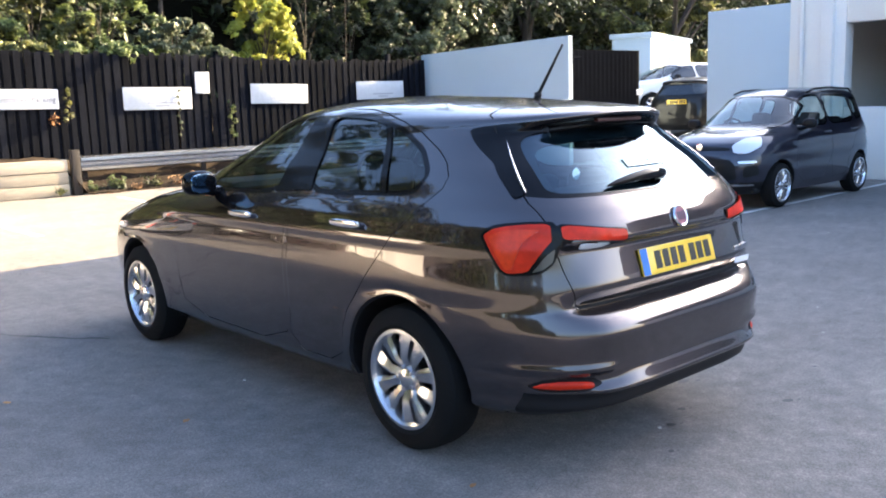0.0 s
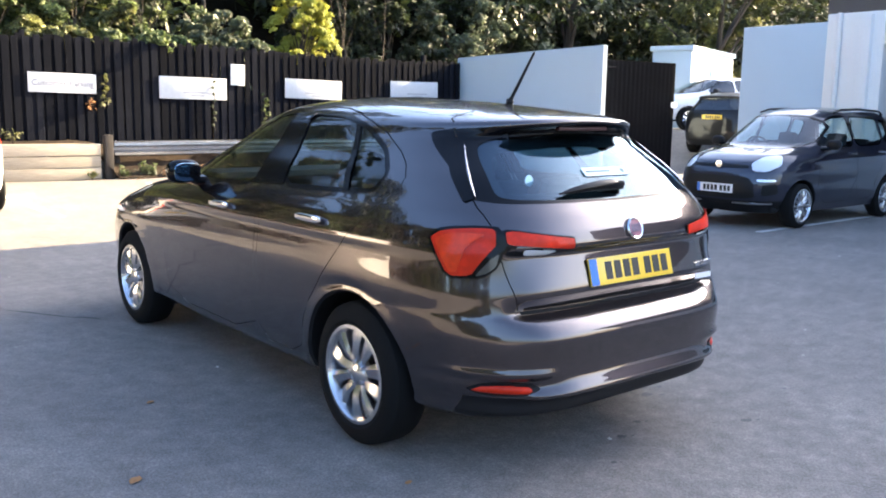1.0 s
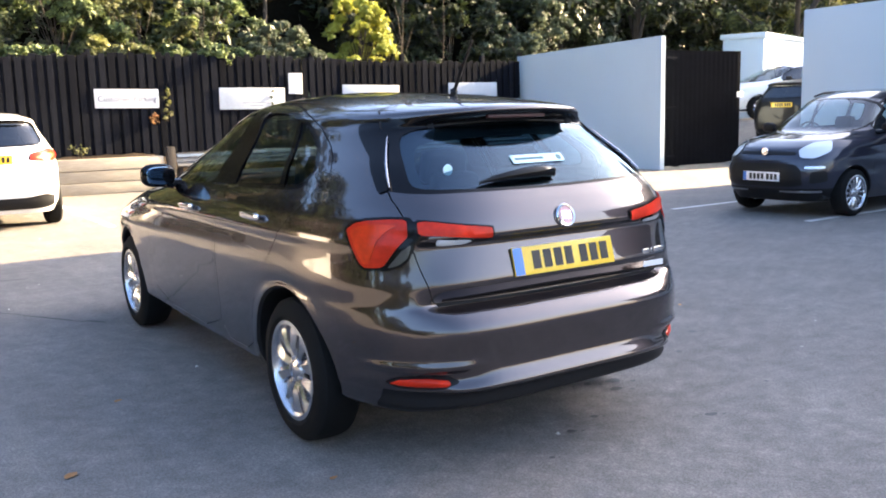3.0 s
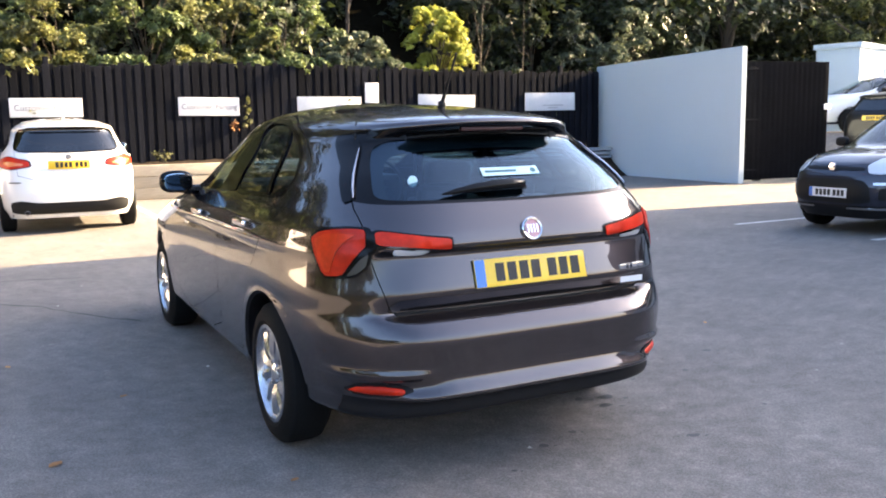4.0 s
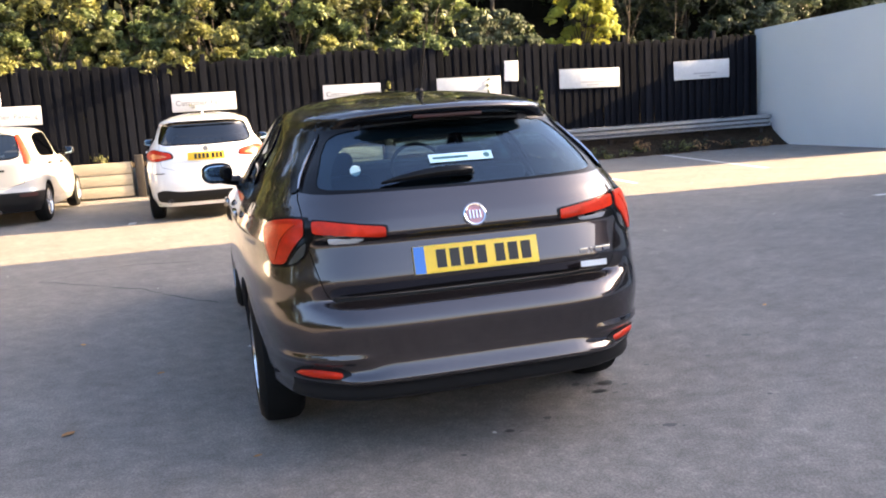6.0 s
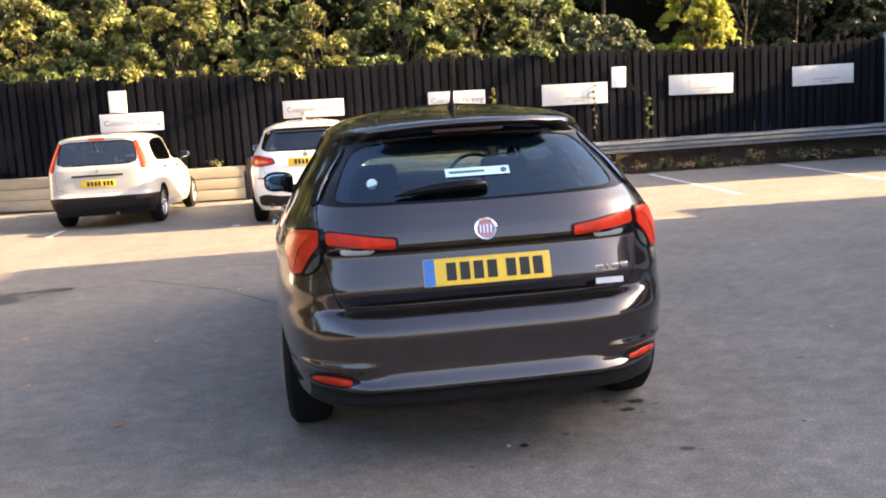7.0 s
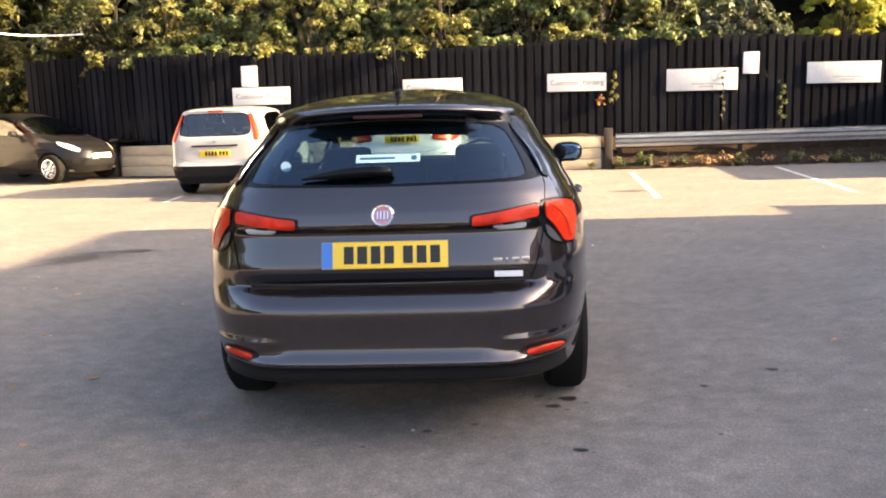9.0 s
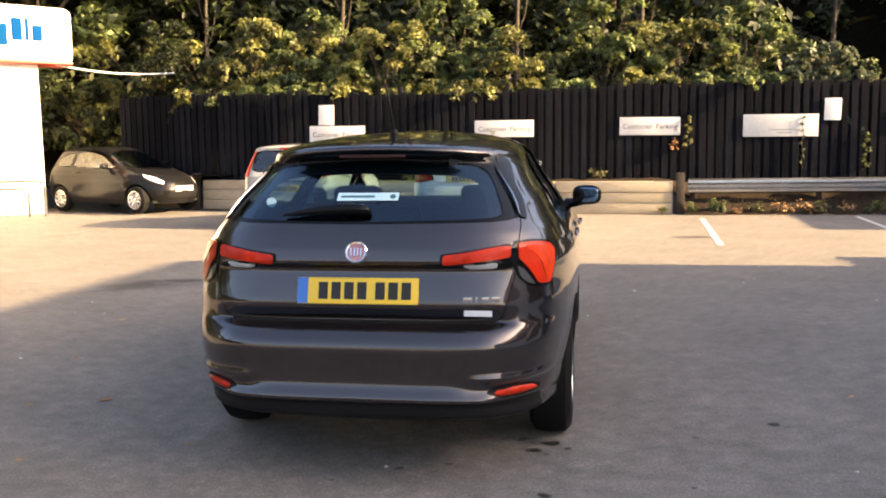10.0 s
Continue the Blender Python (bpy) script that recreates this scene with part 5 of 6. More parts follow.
MPV = dict(
    name="white_car", label="bright white compact people carrier parked facing the fence", paint=WHITE_PAINT, paint_label="bright white bodywork", width=1.80, hubs=(0.80, 3.47), radius=0.325, rim=0.22, crease=0.95, belt=1.08, rows=70, quarter=24, corner=0.12,
    levels=[(0.22, 0.80, 0.12, 4.2, 6, 4), (0.35, 0.86, 0.02, 4.3, 6, 4), (0.55, 0.885, 0, 4.34, 6, 4), (0.72, 0.89, 0.02, 4.3, 6, 3.6), (0.90, 0.885, 0.05, 4.0, 5.5, 3.2), (1.02, 0.86, 0.08, 3.6, 5, 3), (1.08, 0.83, 0.11, 3.4, 4.6, 3),
            (1.25, 0.75, 0.22, 3.0, 4.2, 3), (1.40, 0.68, 0.34, 2.65, 4, 3.2), (1.44, 0.66, 0.25, 2.5, 4, 3.2), (1.475, 0.62, 0.32, 2.4, 3.8, 3), (1.53, 0.50, 0.8, 2.1, 3.4, 3), (1.56, 0.2, 1.3, 1.7, 2.5, 2.5)],
    rear_glass=[(-0.66, 1.12), (-0.58, 1.41), (0.58, 1.41), (0.66, 1.12), (0, 1.10)], front_glass=[(-0.68, 1.06), (-0.58, 1.44), (0.58, 1.44), (0.68, 1.06)],
    side_glass=[[(2.75, 1.09), (2.3, 1.38), (1.85, 1.44), (1.83, 1.10)], [(1.72, 1.10), (1.74, 1.44), (1.0, 1.40), (0.55, 1.20), (0.62, 1.12)]], rear_pane=DARK_PANE, pane=DARK_PANE,
    panels=[("tailgate", [(-0.62, 0.72), (-0.66, 1.08), (-0.60, 1.42), (0.60, 1.42), (0.66, 1.08), (0.62, 0.72)], (REAR,)), ("front_door", [(2.85, 0.32), (2.9, 0.9), (2.75, 1.08), (2.3, 1.42), (1.79, 1.48), (1.79, 0.32)], (LEFT, RIGHT)), ("rear_door", [(1.765, 0.32), (1.765, 1.48), (1.0, 1.44), (0.48, 1.2), (0.8, 0.95), (1.25, 0.5), (1.28, 0.32)], (LEFT, RIGHT))],
    lamps=[("tail_lamp_surround", [(-1.0, 1.0), (-0.72, 1.06), (-0.40, 1.0), (-0.36, 0.91), (-0.62, 0.87), (-0.95, 0.92)], (REAR_LEFT, REAR_RIGHT), DEEP_RED, "", 0.004),
                                     ("tail_lamp", [(-0.99, 0.99), (-0.72, 1.05), (-0.42, 0.99), (-0.38, 0.92), (-0.62, 0.88), (-0.94, 0.93)], (REAR_LEFT, REAR_RIGHT), RED_LENS, "red tail lamp", 0.008),
                                     ("lamp_insert", [(-0.80, 0.965), (-0.70, 0.99), (-0.46, 0.955), (-0.45, 0.93), (-0.64, 0.915)], (REAR_LEFT, REAR_RIGHT), AMBER, "pale amber lamp insert", 0.012),
                                     ("diffuser", [(-0.72, 0.28), (-0.74, 0.44), (-0.62, 0.47), (-0.40, 0.43), (0.40, 0.43), (0.62, 0.47), (0.74, 0.44), (0.72, 0.28)], (REAR,), TRIM, "black lower bumper insert", 0.008),
                                     ("bumper_slit", [(-0.74, 0.70), (-0.60, 0.70), (-0.60, 0.715), (-0.74, 0.715)], (REAR,), SEAM, "", 0.004), ("bumper_slit", [(0.60, 0.70), (0.74, 0.70), (0.74, 0.715), (0.60, 0.715)], (REAR,), SEAM, "", 0.004)],
    mirror=(2.62, 1.12), mirror_paint=TRIM, handles=[(2.0, 0.98), (1.05, 1.0)], handle_paint=WHITE_PAINT, seats=(1.75, 0.95, 2.9))
mpv, mpv_shell = build_car(MPV, pose(-0.95, 9.93, 0.0, 0, 0, -1))
number_plate(mpv, Matrix.Translation((0, 0.03, 0.93)), PLATE_YELLOW, band=False)
part("badge", lathe([(0, 0.04), (0.01, 0.038), (0.012, 0.0005)], 24), STEEL, mpv).matrix_basis = Matrix.Translation((0, 0.06, 1.035)) @ Matrix.Rotation(radians(-90), 4, "Z")
part("roof_fin", tube(bmesh.new(), [(0, 0.75, 1.53), (0, 0.62, 1.585), (0, 0.56, 1.54)], [0.02, 0.012, 0.01], 8), WHITE_PAINT, mpv)
part("exhaust_tip", lathe([(0.0, 0.032), (0.05, 0.034), (0.05, 0.028), (0.0, 0.027)], 20), CHROME, mpv).matrix_basis = Matrix.Translation((-0.55, 0.06, 0.30)) @ Matrix.Rotation(radians(-90), 4, "Z")

SMALL = dict(
    name="small_hatchback", label="older off-white small hatchback parked facing the fence", paint=SILVER_WHITE, paint_label="off-white bodywork", width=1.68, hubs=(0.70, 3.18), radius=0.29, rim=0.20, crease=0.80, belt=0.98, style="plain", spokes=12, pinch=0.6, rows=70, quarter=30, corner=0.10,
    levels=[(0.20, 0.76, 0.10, 3.78, 8, 4), (0.32, 0.815, 0.02, 3.86, 9, 4), (0.45, 0.835, 0.0, 3.9, 9, 4), (0.515, 0.838, 0.0, 3.9, 9, 4), (0.535, 0.838, 0.04, 3.88, 9, 3.8), (0.75, 0.838, 0.05, 3.75, 9, 3.4), (0.92, 0.825, 0.06, 3.3, 9, 3), (0.99, 0.80, 0.085, 3.02, 9, 3),
            (1.15, 0.745, 0.14, 2.7, 8.5, 3.2), (1.32, 0.69, 0.20, 2.35, 8, 3.6), (1.375, 0.665, 0.215, 2.2, 7.5, 3.6), (1.405, 0.645, 0.20, 2.1, 7, 3.6), (1.43, 0.60, 0.25, 2.0, 6, 3.4), (1.455, 0.50, 0.45, 1.85, 5, 3), (1.47, 0.2, 0.9, 1.6, 3, 2.4)],
    rear_glass=[(-0.60, 1.00), (-0.555, 1.335), (0.555, 1.335), (0.60, 1.00)], front_glass=[(-0.64, 0.98), (-0.56, 1.34), (0.56, 1.34), (0.64, 0.98)], pane=DARK_PANE, rear_pane=PANE,
    side_glass=[[(2.5, 0.99), (2.1, 1.26), (1.80, 1.345), (1.70, 1.345), (1.70, 1.0)], [(1.60, 1.0), (1.62, 1.345), (0.95, 1.33), (0.62, 1.27), (0.55, 1.10), (0.60, 1.02)]],
    panels=[("tailgate", [(-0.63, 0.56), (-0.66, 0.90), (-0.61, 1.38), (0.61, 1.38), (0.66, 0.90), (0.63, 0.56)], (REAR,)), ("front_door", [(2.6, 0.30), (2.65, 0.85), (2.1, 1.30), (1.8, 1.39), (1.67, 1.395), (1.67, 0.30)], (LEFT, RIGHT)), ("rear_door", [(1.645, 0.30), (1.65, 1.395), (0.95, 1.375), (0.56, 1.30), (0.50, 1.08), (0.75, 0.85), (1.1, 0.5), (1.12, 0.30)], (LEFT, RIGHT))],
    skirts=[(-1, 0.72, 0.50)], lamps=[("tail_lamp", [(-0.655, 0.90), (-0.665, 1.05), (-0.62, 1.345), (-0.558, 1.345), (-0.545, 1.05), (-0.53, 0.90)], (REAR_LEFT, REAR_RIGHT), RED_LENS, "tall red tail lamp", 0.008), ("bumper_reflector", [(-0.66, 0.43), (-0.40, 0.43), (-0.40, 0.485), (-0.66, 0.485)], (REAR_LEFT, REAR_RIGHT), DEEP_RED, "red reflector", 0.006)],
    mirror=(2.35, 1.03), mirror_paint=TRIM, handles=[(1.85, 0.86), (0.95, 0.88)], handle_paint=TRIM, seats=(1.6, 0.85, 2.55))
small, small_shell = build_car(SMALL, pose(-4.30, 11.25, 0.02, 0, 0, -2.5) @ Matrix.Scale(1.03, 4))
number_plate(small, Matrix.Translation((0, 0.045, 0.70)), PLATE_YELLOW, band=False)
part("tailgate_strip", boxed((0.78, 0.03, 0.028), (0, 0.05, 0.825), 0.006), TRIM, small)
part("badge", lathe([(0, 0.03), (0.008, 0.028), (0.009, 0.0005)], 20), STEEL, small).matrix_basis = Matrix.Translation((0, 0.055, 0.895)) @ Matrix.Rotation(radians(-90), 4, "Z")
part("exhaust_tip", lathe([(0.0, 0.022), (0.08, 0.023), (0.08, 0.018), (0.0, 0.017)], 16), STEEL, small).matrix_basis = Matrix.Translation((0.25, 0.10, 0.22)) @ Matrix.Rotation(radians(-90), 4, "Z")
part("high_brake_light", boxed((0.24, 0.04, 0.035), (0, 0.215, 1.385), 0.008), RED_LENS, small)

DARK = dict(
    name="black_hatchback", label="glossy black small hatchback parked beside the white showroom", paint=BLACK_PAINT, paint_label="black bodywork", width=1.70, hubs=(0.66, 3.17), radius=0.30, rim=0.2, crease=0.84, belt=1.0,
    levels=[(0.20, 0.76, 0.10, 3.74, 6, 3.6), (0.35, 0.82, 0.02, 3.84, 6, 3.6), (0.5, 0.845, 0.0, 3.88, 6, 3.6), (0.7, 0.85, 0.02, 3.82, 6, 3.2), (0.85, 0.84, 0.05, 3.6, 5.6, 3), (0.96, 0.815, 0.08, 3.25, 5.4, 3), (1.04, 0.78, 0.11, 3.0, 5, 3),
            (1.2, 0.71, 0.18, 2.65, 4.6, 3), (1.36, 0.64, 0.28, 2.3, 4.2, 3.2), (1.42, 0.60, 0.32, 2.12, 4, 3), (1.48, 0.48, 0.5, 1.9, 3.4, 3), (1.51, 0.2, 0.9, 1.5, 2.4, 2.4)],
    rear_glass=[(-0.55, 1.05), (-0.5, 1.36), (0.5, 1.36), (0.55, 1.05)], front_glass=[(-0.66, 0.99), (-0.53, 1.40), (0.53, 1.40), (0.66, 0.99)],
    side_glass=[[(2.5, 1.02), (2.1, 1.30), (1.7, 1.41), (1.15, 1.38), (1.12, 1.04)], [(1.02, 1.05), (1.05, 1.37), (0.7, 1.30), (0.5, 1.18), (0.56, 1.07)]],
    panels=[("front_door", [(2.62, 0.30), (2.68, 0.85), (2.1, 1.34), (1.7, 1.45), (1.1, 1.42), (1.07, 0.9), (1.15, 0.30)], (LEFT, RIGHT))],
    lamps=[("headlamp", [(-0.90, 0.87), (-0.62, 0.80), (-0.42, 0.70), (-0.44, 0.64), (-0.60, 0.68), (-0.86, 0.80)], (FRONT_LEFT, FRONT_RIGHT), CLEAR_LENS, "clear headlamp", 0.008), ("fog_grille", [(-0.62, 0.40), (-0.45, 0.40), (-0.45, 0.50), (-0.6, 0.50)], (FRONT_LEFT, FRONT_RIGHT), TRIM, "", 0.005), ("grille", [(-0.45, 0.34), (0.45, 0.34), (0.38, 0.50), (-0.38, 0.50)], (FRONT,), TRIM, "black grille", 0.006)],
    mirror=(2.32, 1.06), handles=[(1.3, 0.93)], seats=(1.6, 0.85, 2.5))
dark, dark_shell = build_car(DARK, pose(-11.73, 16.58, 0.06, 0, 0, -110))
number_plate(dark, Matrix.Translation((0, 3.875, 0.54)) @ Matrix.Rotation(math.pi, 4, "Z"), PLATE_WHITE, band=False)

CITY = dict(
    name="city_car", label="dark blue-grey tall city car parked nose out in a bay", paint=GREY_PAINT, paint_label="blue-grey metallic bodywork", width=1.64, hubs=(0.60, 2.90), radius=0.288, rim=0.212, crease=0.86, belt=1.02, style="plain", spokes=14, wheel_metal=ALLOY, rows=60, quarter=22,
    levels=[(0.20, 0.73, 0.10, 3.50, 6, 4.4), (0.32, 0.785, 0.02, 3.60, 6, 4.4), (0.46, 0.80, 0.0, 3.65, 6, 4.4), (0.58, 0.805, 0.02, 3.645, 6, 4.4), (0.72, 0.81, 0.03, 3.60, 6, 4.2), (0.84, 0.81, 0.05, 3.50, 5.6, 3.8), (0.93, 0.80, 0.06, 3.30, 5.6, 3.6), (1.0, 0.775, 0.08, 2.92, 5.4, 3.4), (1.04, 0.76, 0.10, 2.78, 5.2, 3.4),
            (1.2, 0.70, 0.13, 2.52, 5, 3.6), (1.38, 0.64, 0.18, 2.22, 4.8, 3.6), (1.44, 0.61, 0.20, 2.08, 4.6, 3.6), (1.49, 0.54, 0.26, 1.9, 4, 3.4), (1.53, 0.42, 0.45, 1.7, 3.2, 3), (1.545, 0.15, 0.8, 1.3, 2.4, 2.4)],
    rear_glass=[(-0.52, 1.05), (-0.48, 1.40), (0.48, 1.40), (0.52, 1.05)], front_glass=[(-0.66, 1.01), (-0.55, 1.42), (0.55, 1.42), (0.66, 1.01), (0, 0.995)],
    side_glass=[[(2.42, 1.03), (2.1, 1.32), (1.85, 1.41), (1.62, 1.42), (1.60, 1.04)], [(1.52, 1.04), (1.54, 1.42), (0.95, 1.42), (0.80, 1.38), (0.78, 1.06)], [(0.68, 1.08), (0.70, 1.37), (0.44, 1.34), (0.42, 1.12)]],
    panels=[("front_door", [(2.52, 0.30), (2.56, 0.9), (2.1, 1.37), (1.8, 1.46), (1.58, 1.46), (1.55, 0.30)], (LEFT, RIGHT)), ("rear_door", [(1.53, 0.30), (1.56, 1.46), (0.9, 1.46), (0.73, 1.38), (0.73, 0.95), (0.98, 0.55), (1.02, 0.30)], (LEFT, RIGHT)), ("bonnet", [(-0.60, 0.86), (-0.66, 0.99), (0.66, 0.99), (0.60, 0.86), (0, 0.80)], (FRONT,))],
    skirts=[(3.2, 9, 0.36)],
    lamps=[("headlamp", [(-0.80, 0.92), (-0.58, 0.90), (-0.40, 0.82), (-0.40, 0.73), (-0.56, 0.72), (-0.76, 0.80)], (FRONT_LEFT, FRONT_RIGHT), CLEAR_LENS, "large clear headlamp", 0.010), ("grille", [(-0.52, 0.38), (0.52, 0.38), (0.50, 0.58), (0.42, 0.66), (-0.42, 0.66), (-0.50, 0.58)], (FRONT,), TRIM, "black plastic grille", 0.006), ("upper_grille", [(-0.40, 0.76), (0.40, 0.76), (0.38, 0.80), (-0.38, 0.80)], (FRONT,), TRIM, "", 0.006),
           ("fog_surround", [(-0.72, 0.45), (-0.50, 0.42), (-0.50, 0.56), (-0.70, 0.58)], (FRONT_LEFT, FRONT_RIGHT), TRIM, "", 0.006), ("lower_lip", [(-0.66, 0.315), (-0.20, 0.315), (-0.20, 0.335), (-0.66, 0.335)], (FRONT_LEFT, FRONT_RIGHT), STEEL, "pale lower bumper lip", 0.010), ("bumper_strip", [(-0.68, 0.60), (-0.44, 0.60), (-0.44, 0.632), (-0.68, 0.632)], (FRONT_LEFT, FRONT_RIGHT), ALLOY, "bright bumper insert", 0.010)],
    mirror=(2.34, 1.06), mirror_paint=TRIM, handles=[(1.72, 0.93), (0.86, 0.94)], seats=(1.55, 0.75, 2.4))
city, city_shell = build_car(CITY, pose(10.62, 4.36, 0.0, 0, 0, 90))
number_plate(city, Matrix.Translation((0, 3.655, 0.50)) @ Matrix.Rotation(math.pi, 4, "Z"), PLATE_WHITE)
part("badge", lathe([(0, 0.045), (0.01, 0.043), (0.012, 0.0005)], 24), CHROME, city).matrix_basis = Matrix.Translation((0, 3.585, 0.80)) @ Matrix.Rotation(radians(90), 4, "Z")
for s in (-1, 1):
    part("roof_rail", tube(bmesh.new(), [(s * 0.54, 0.40, 1.45), (s * 0.54, 0.5, 1.50), (s * 0.535, 1.1, 1.525), (s * 0.535, 1.60, 1.51), (s * 0.545, 1.80, 1.465)], 0.015), TRIM, city, "black roof rail")

ESTATE = dict(MPV, name="dark_estate_car", label="dark estate car standing beyond the open gate", paint=DARK_PAINT, paint_label="very dark bodywork", rear_pane=DARK_PANE, pane=DARK_PANE, mirror_paint=DARK_PAINT, handle_paint=DARK_PAINT,
              lamps=[("tail_lamp", [(-0.95, 0.98), (-0.76, 1.02), (-0.70, 0.98), (-0.72, 0.92), (-0.92, 0.92)], (REAR_LEFT, REAR_RIGHT), DEEP_RED, "dark red tail lamp", 0.008)])
estate, estate_shell = build_car(ESTATE, pose(16.3, 10.8, 0.42, 0, 0, -80))
number_plate(estate, Matrix.Translation((0, 0.03, 0.93)), PLATE_YELLOW, band=False)
VAN = dict(MPV, name="far_white_car", label="white car standing far beyond the open gate", mirror_paint=TRIM)
van, van_shell = build_car(VAN, pose(22.1, 12.85, 0.95, 0, 0, 72.5))

# ---- planting ----


def leaf_cloud(name, centres, radii, count, size, material, parent, flatten=0.8):
    """Many small leaves scattered in clumps."""
    rng = np.random.default_rng(len(centres) * 7919 + count)
    centres, radii = np.array(centres, float), np.array(radii, float)
    pick = rng.choice(len(centres), count, p=radii**2 / (radii**2).sum())
    way = rng.normal(size=(count, 3))
    way /= np.linalg.norm(way, axis=1, keepdims=True)
    far = rng.uniform(0.35, 1.0, (count, 1)) ** 0.5 * rng.uniform(0.75, 1.12, (count, 1))
    at = centres[pick] + way * far * radii[pick][:, None] * (1, 1, flatten)
    face = 0.55 * way + (0, -0.25, 0.75) + 0.5 * rng.normal(size=(count, 3))
    a = np.cross(face, rng.normal(size=(count, 3)))
    a /= np.linalg.norm(a, axis=1, keepdims=True)
    b = np.cross(face, a)
    b /= np.linalg.norm(b, axis=1, keepdims=True)
    long = size * rng.uniform(0.55, 1.35, (count, 1))
    droop = np.array([0, 0, -0.25]) * long
    corners = np.stack([at - a * long, at + b * long * 0.42, at + a * long + droop, at - b * long * 0.42], 1).reshape(-1, 3)
    me = bpy.data.meshes.new(name)
    me.from_pydata(corners.tolist(), [], np.arange(4 * count).reshape(-1, 4).tolist())
    me.materials.append(material)
    ob = new(name, me)
    ob.parent = parent
    return ob


def shrub(x, y, z, tall, wide, material, label, leaves=5200, size=0.085, trunk=0.06, lean=0.0, category="shrub", rough=1.0, low=0.25, boughs=15):
    """Stems that fork into boughs; each bough ends in a few drooping sprays of leaves."""
    rng = random.Random(int(x * 97 + y * 31 + tall * 13))
    plant = thing("tree" if category == "tree" else "shrub", label, category, pose(x, y, z))
    wood = bmesh.new()
    tube(wood, [(0, 0, -0.2), (0.04 + lean * 0.3, 0.02, tall * 0.4), (lean, 0.05, tall * 0.86)], [trunk, trunk * 0.7, trunk * 0.2], 8)
    centres, radii = [], []
    for k in range(boughs):
        a, f = rng.uniform(0, math.tau), rng.uniform(low, 1.0)
        reach = wide / 2 * rng.uniform(0.35, 1.0) * (1.15 - 0.5 * abs(f - 0.5))
        tip = Vector((lean * f + reach * math.cos(a), reach * math.sin(a) * 0.8, tall * f))
        tip.y = max(tip.y, -0.85)
        start = Vector((lean * f * 0.6, 0.02, tall * f * 0.55))
        tube(wood, [start, start.lerp(tip, 0.55) + Vector((0, 0, 0.1)), tip], [trunk * 0.45, trunk * 0.25, trunk * 0.08], 6)
        if category == "tree":
            for _ in range(3):
                spread = wide * 0.14 * rough
                centres.append(tip + Vector((rng.uniform(-1, 1), rng.uniform(-1, 1), rng.uniform(-1, 0.8))) * spread)
                radii.append(wide * rng.uniform(0.045, 0.115) * rough)
            continue
        for _ in range(3):
            b, length = rng.uniform(0, math.tau), wide * rng.uniform(0.10, 0.20) * rough
            for q in range(4):
                g = q / 3
                centres.append(tip + Vector((length * g * math.cos(b), length * g * math.sin(b) * 0.8, length * (0.35 * g - 0.95 * g * g))))
                radii.append(wide * (0.062 - 0.030 * g) * rng.uniform(0.7, 1.2) * rough)
    part("trunk", wood, BARK, plant, "thin brown branching stems")
    leaf_cloud("crown", centres, radii, leaves, size, material, plant)
    return plant


G, O, D, Y, E = LEAF_GREEN, LEAF_OLIVE, LEAF_DARK, LEAF_YELLOW, LEAF_GREY
names = {G: "leafy green shrub", O: "olive and yellow autumn shrub", D: "dark-leaved shrub", Y: "bright yellow-green shrub", E: "grey-green feathery shrub"}
where = "growing up behind the black fence"
# the shrub at x -12.6 has dark leaves in place of shade there
for x, y, tall, wide, material, n in ((-12.6, 16.6, 3.4, 3.6, D, 5000), (-10.9, 17.3, 4.4, 3.6, O, 5000), (-8.9, 17.6, 4.9, 3.8, D, 5000), (-7.2, 17.1, 4.5, 3.2, O, 5600), (-5.4, 17.5, 4.9, 3.0, G, 5600), (-3.8, 17.0, 4.3, 2.6, O, 5600),
                                      (-2.2, 17.5, 5.0, 2.8, G, 5600), (-0.5, 16.9, 4.2, 2.6, O, 5600), (1.3, 17.4, 4.9, 2.8, G, 5600), (2.9, 17.1, 4.2, 2.5, O, 5200), (4.4, 17.4, 4.5, 2.4, G, 4600), (5.7, 16.6, 3.5, 1.7, E, 4600),
                                      (7.1, 18.3, 3.3, 1.4, G, 2600), (8.3, 17.2, 4.3, 1.7, Y, 9000), (10.2, 19.0, 4.0, 3.0, D, 4600), (12.4, 19.2, 4.4, 3.4, D, 5000), (14.6, 18.8, 4.6, 3.2, E, 5000), (17.0, 19.6, 5.0, 3.6, D, 4600)):
    shrub(x, y + 0.3 * max(0, -6 - x), 0.7, tall - 0.7, wide, material, f"{names[material]} {where}", round(n * 2.6), 0.050 if material is Y else 0.066, 0.03, low=0.55 if material is Y else 0.30, rough=1.35 if material is Y else 1.0, boughs=30)
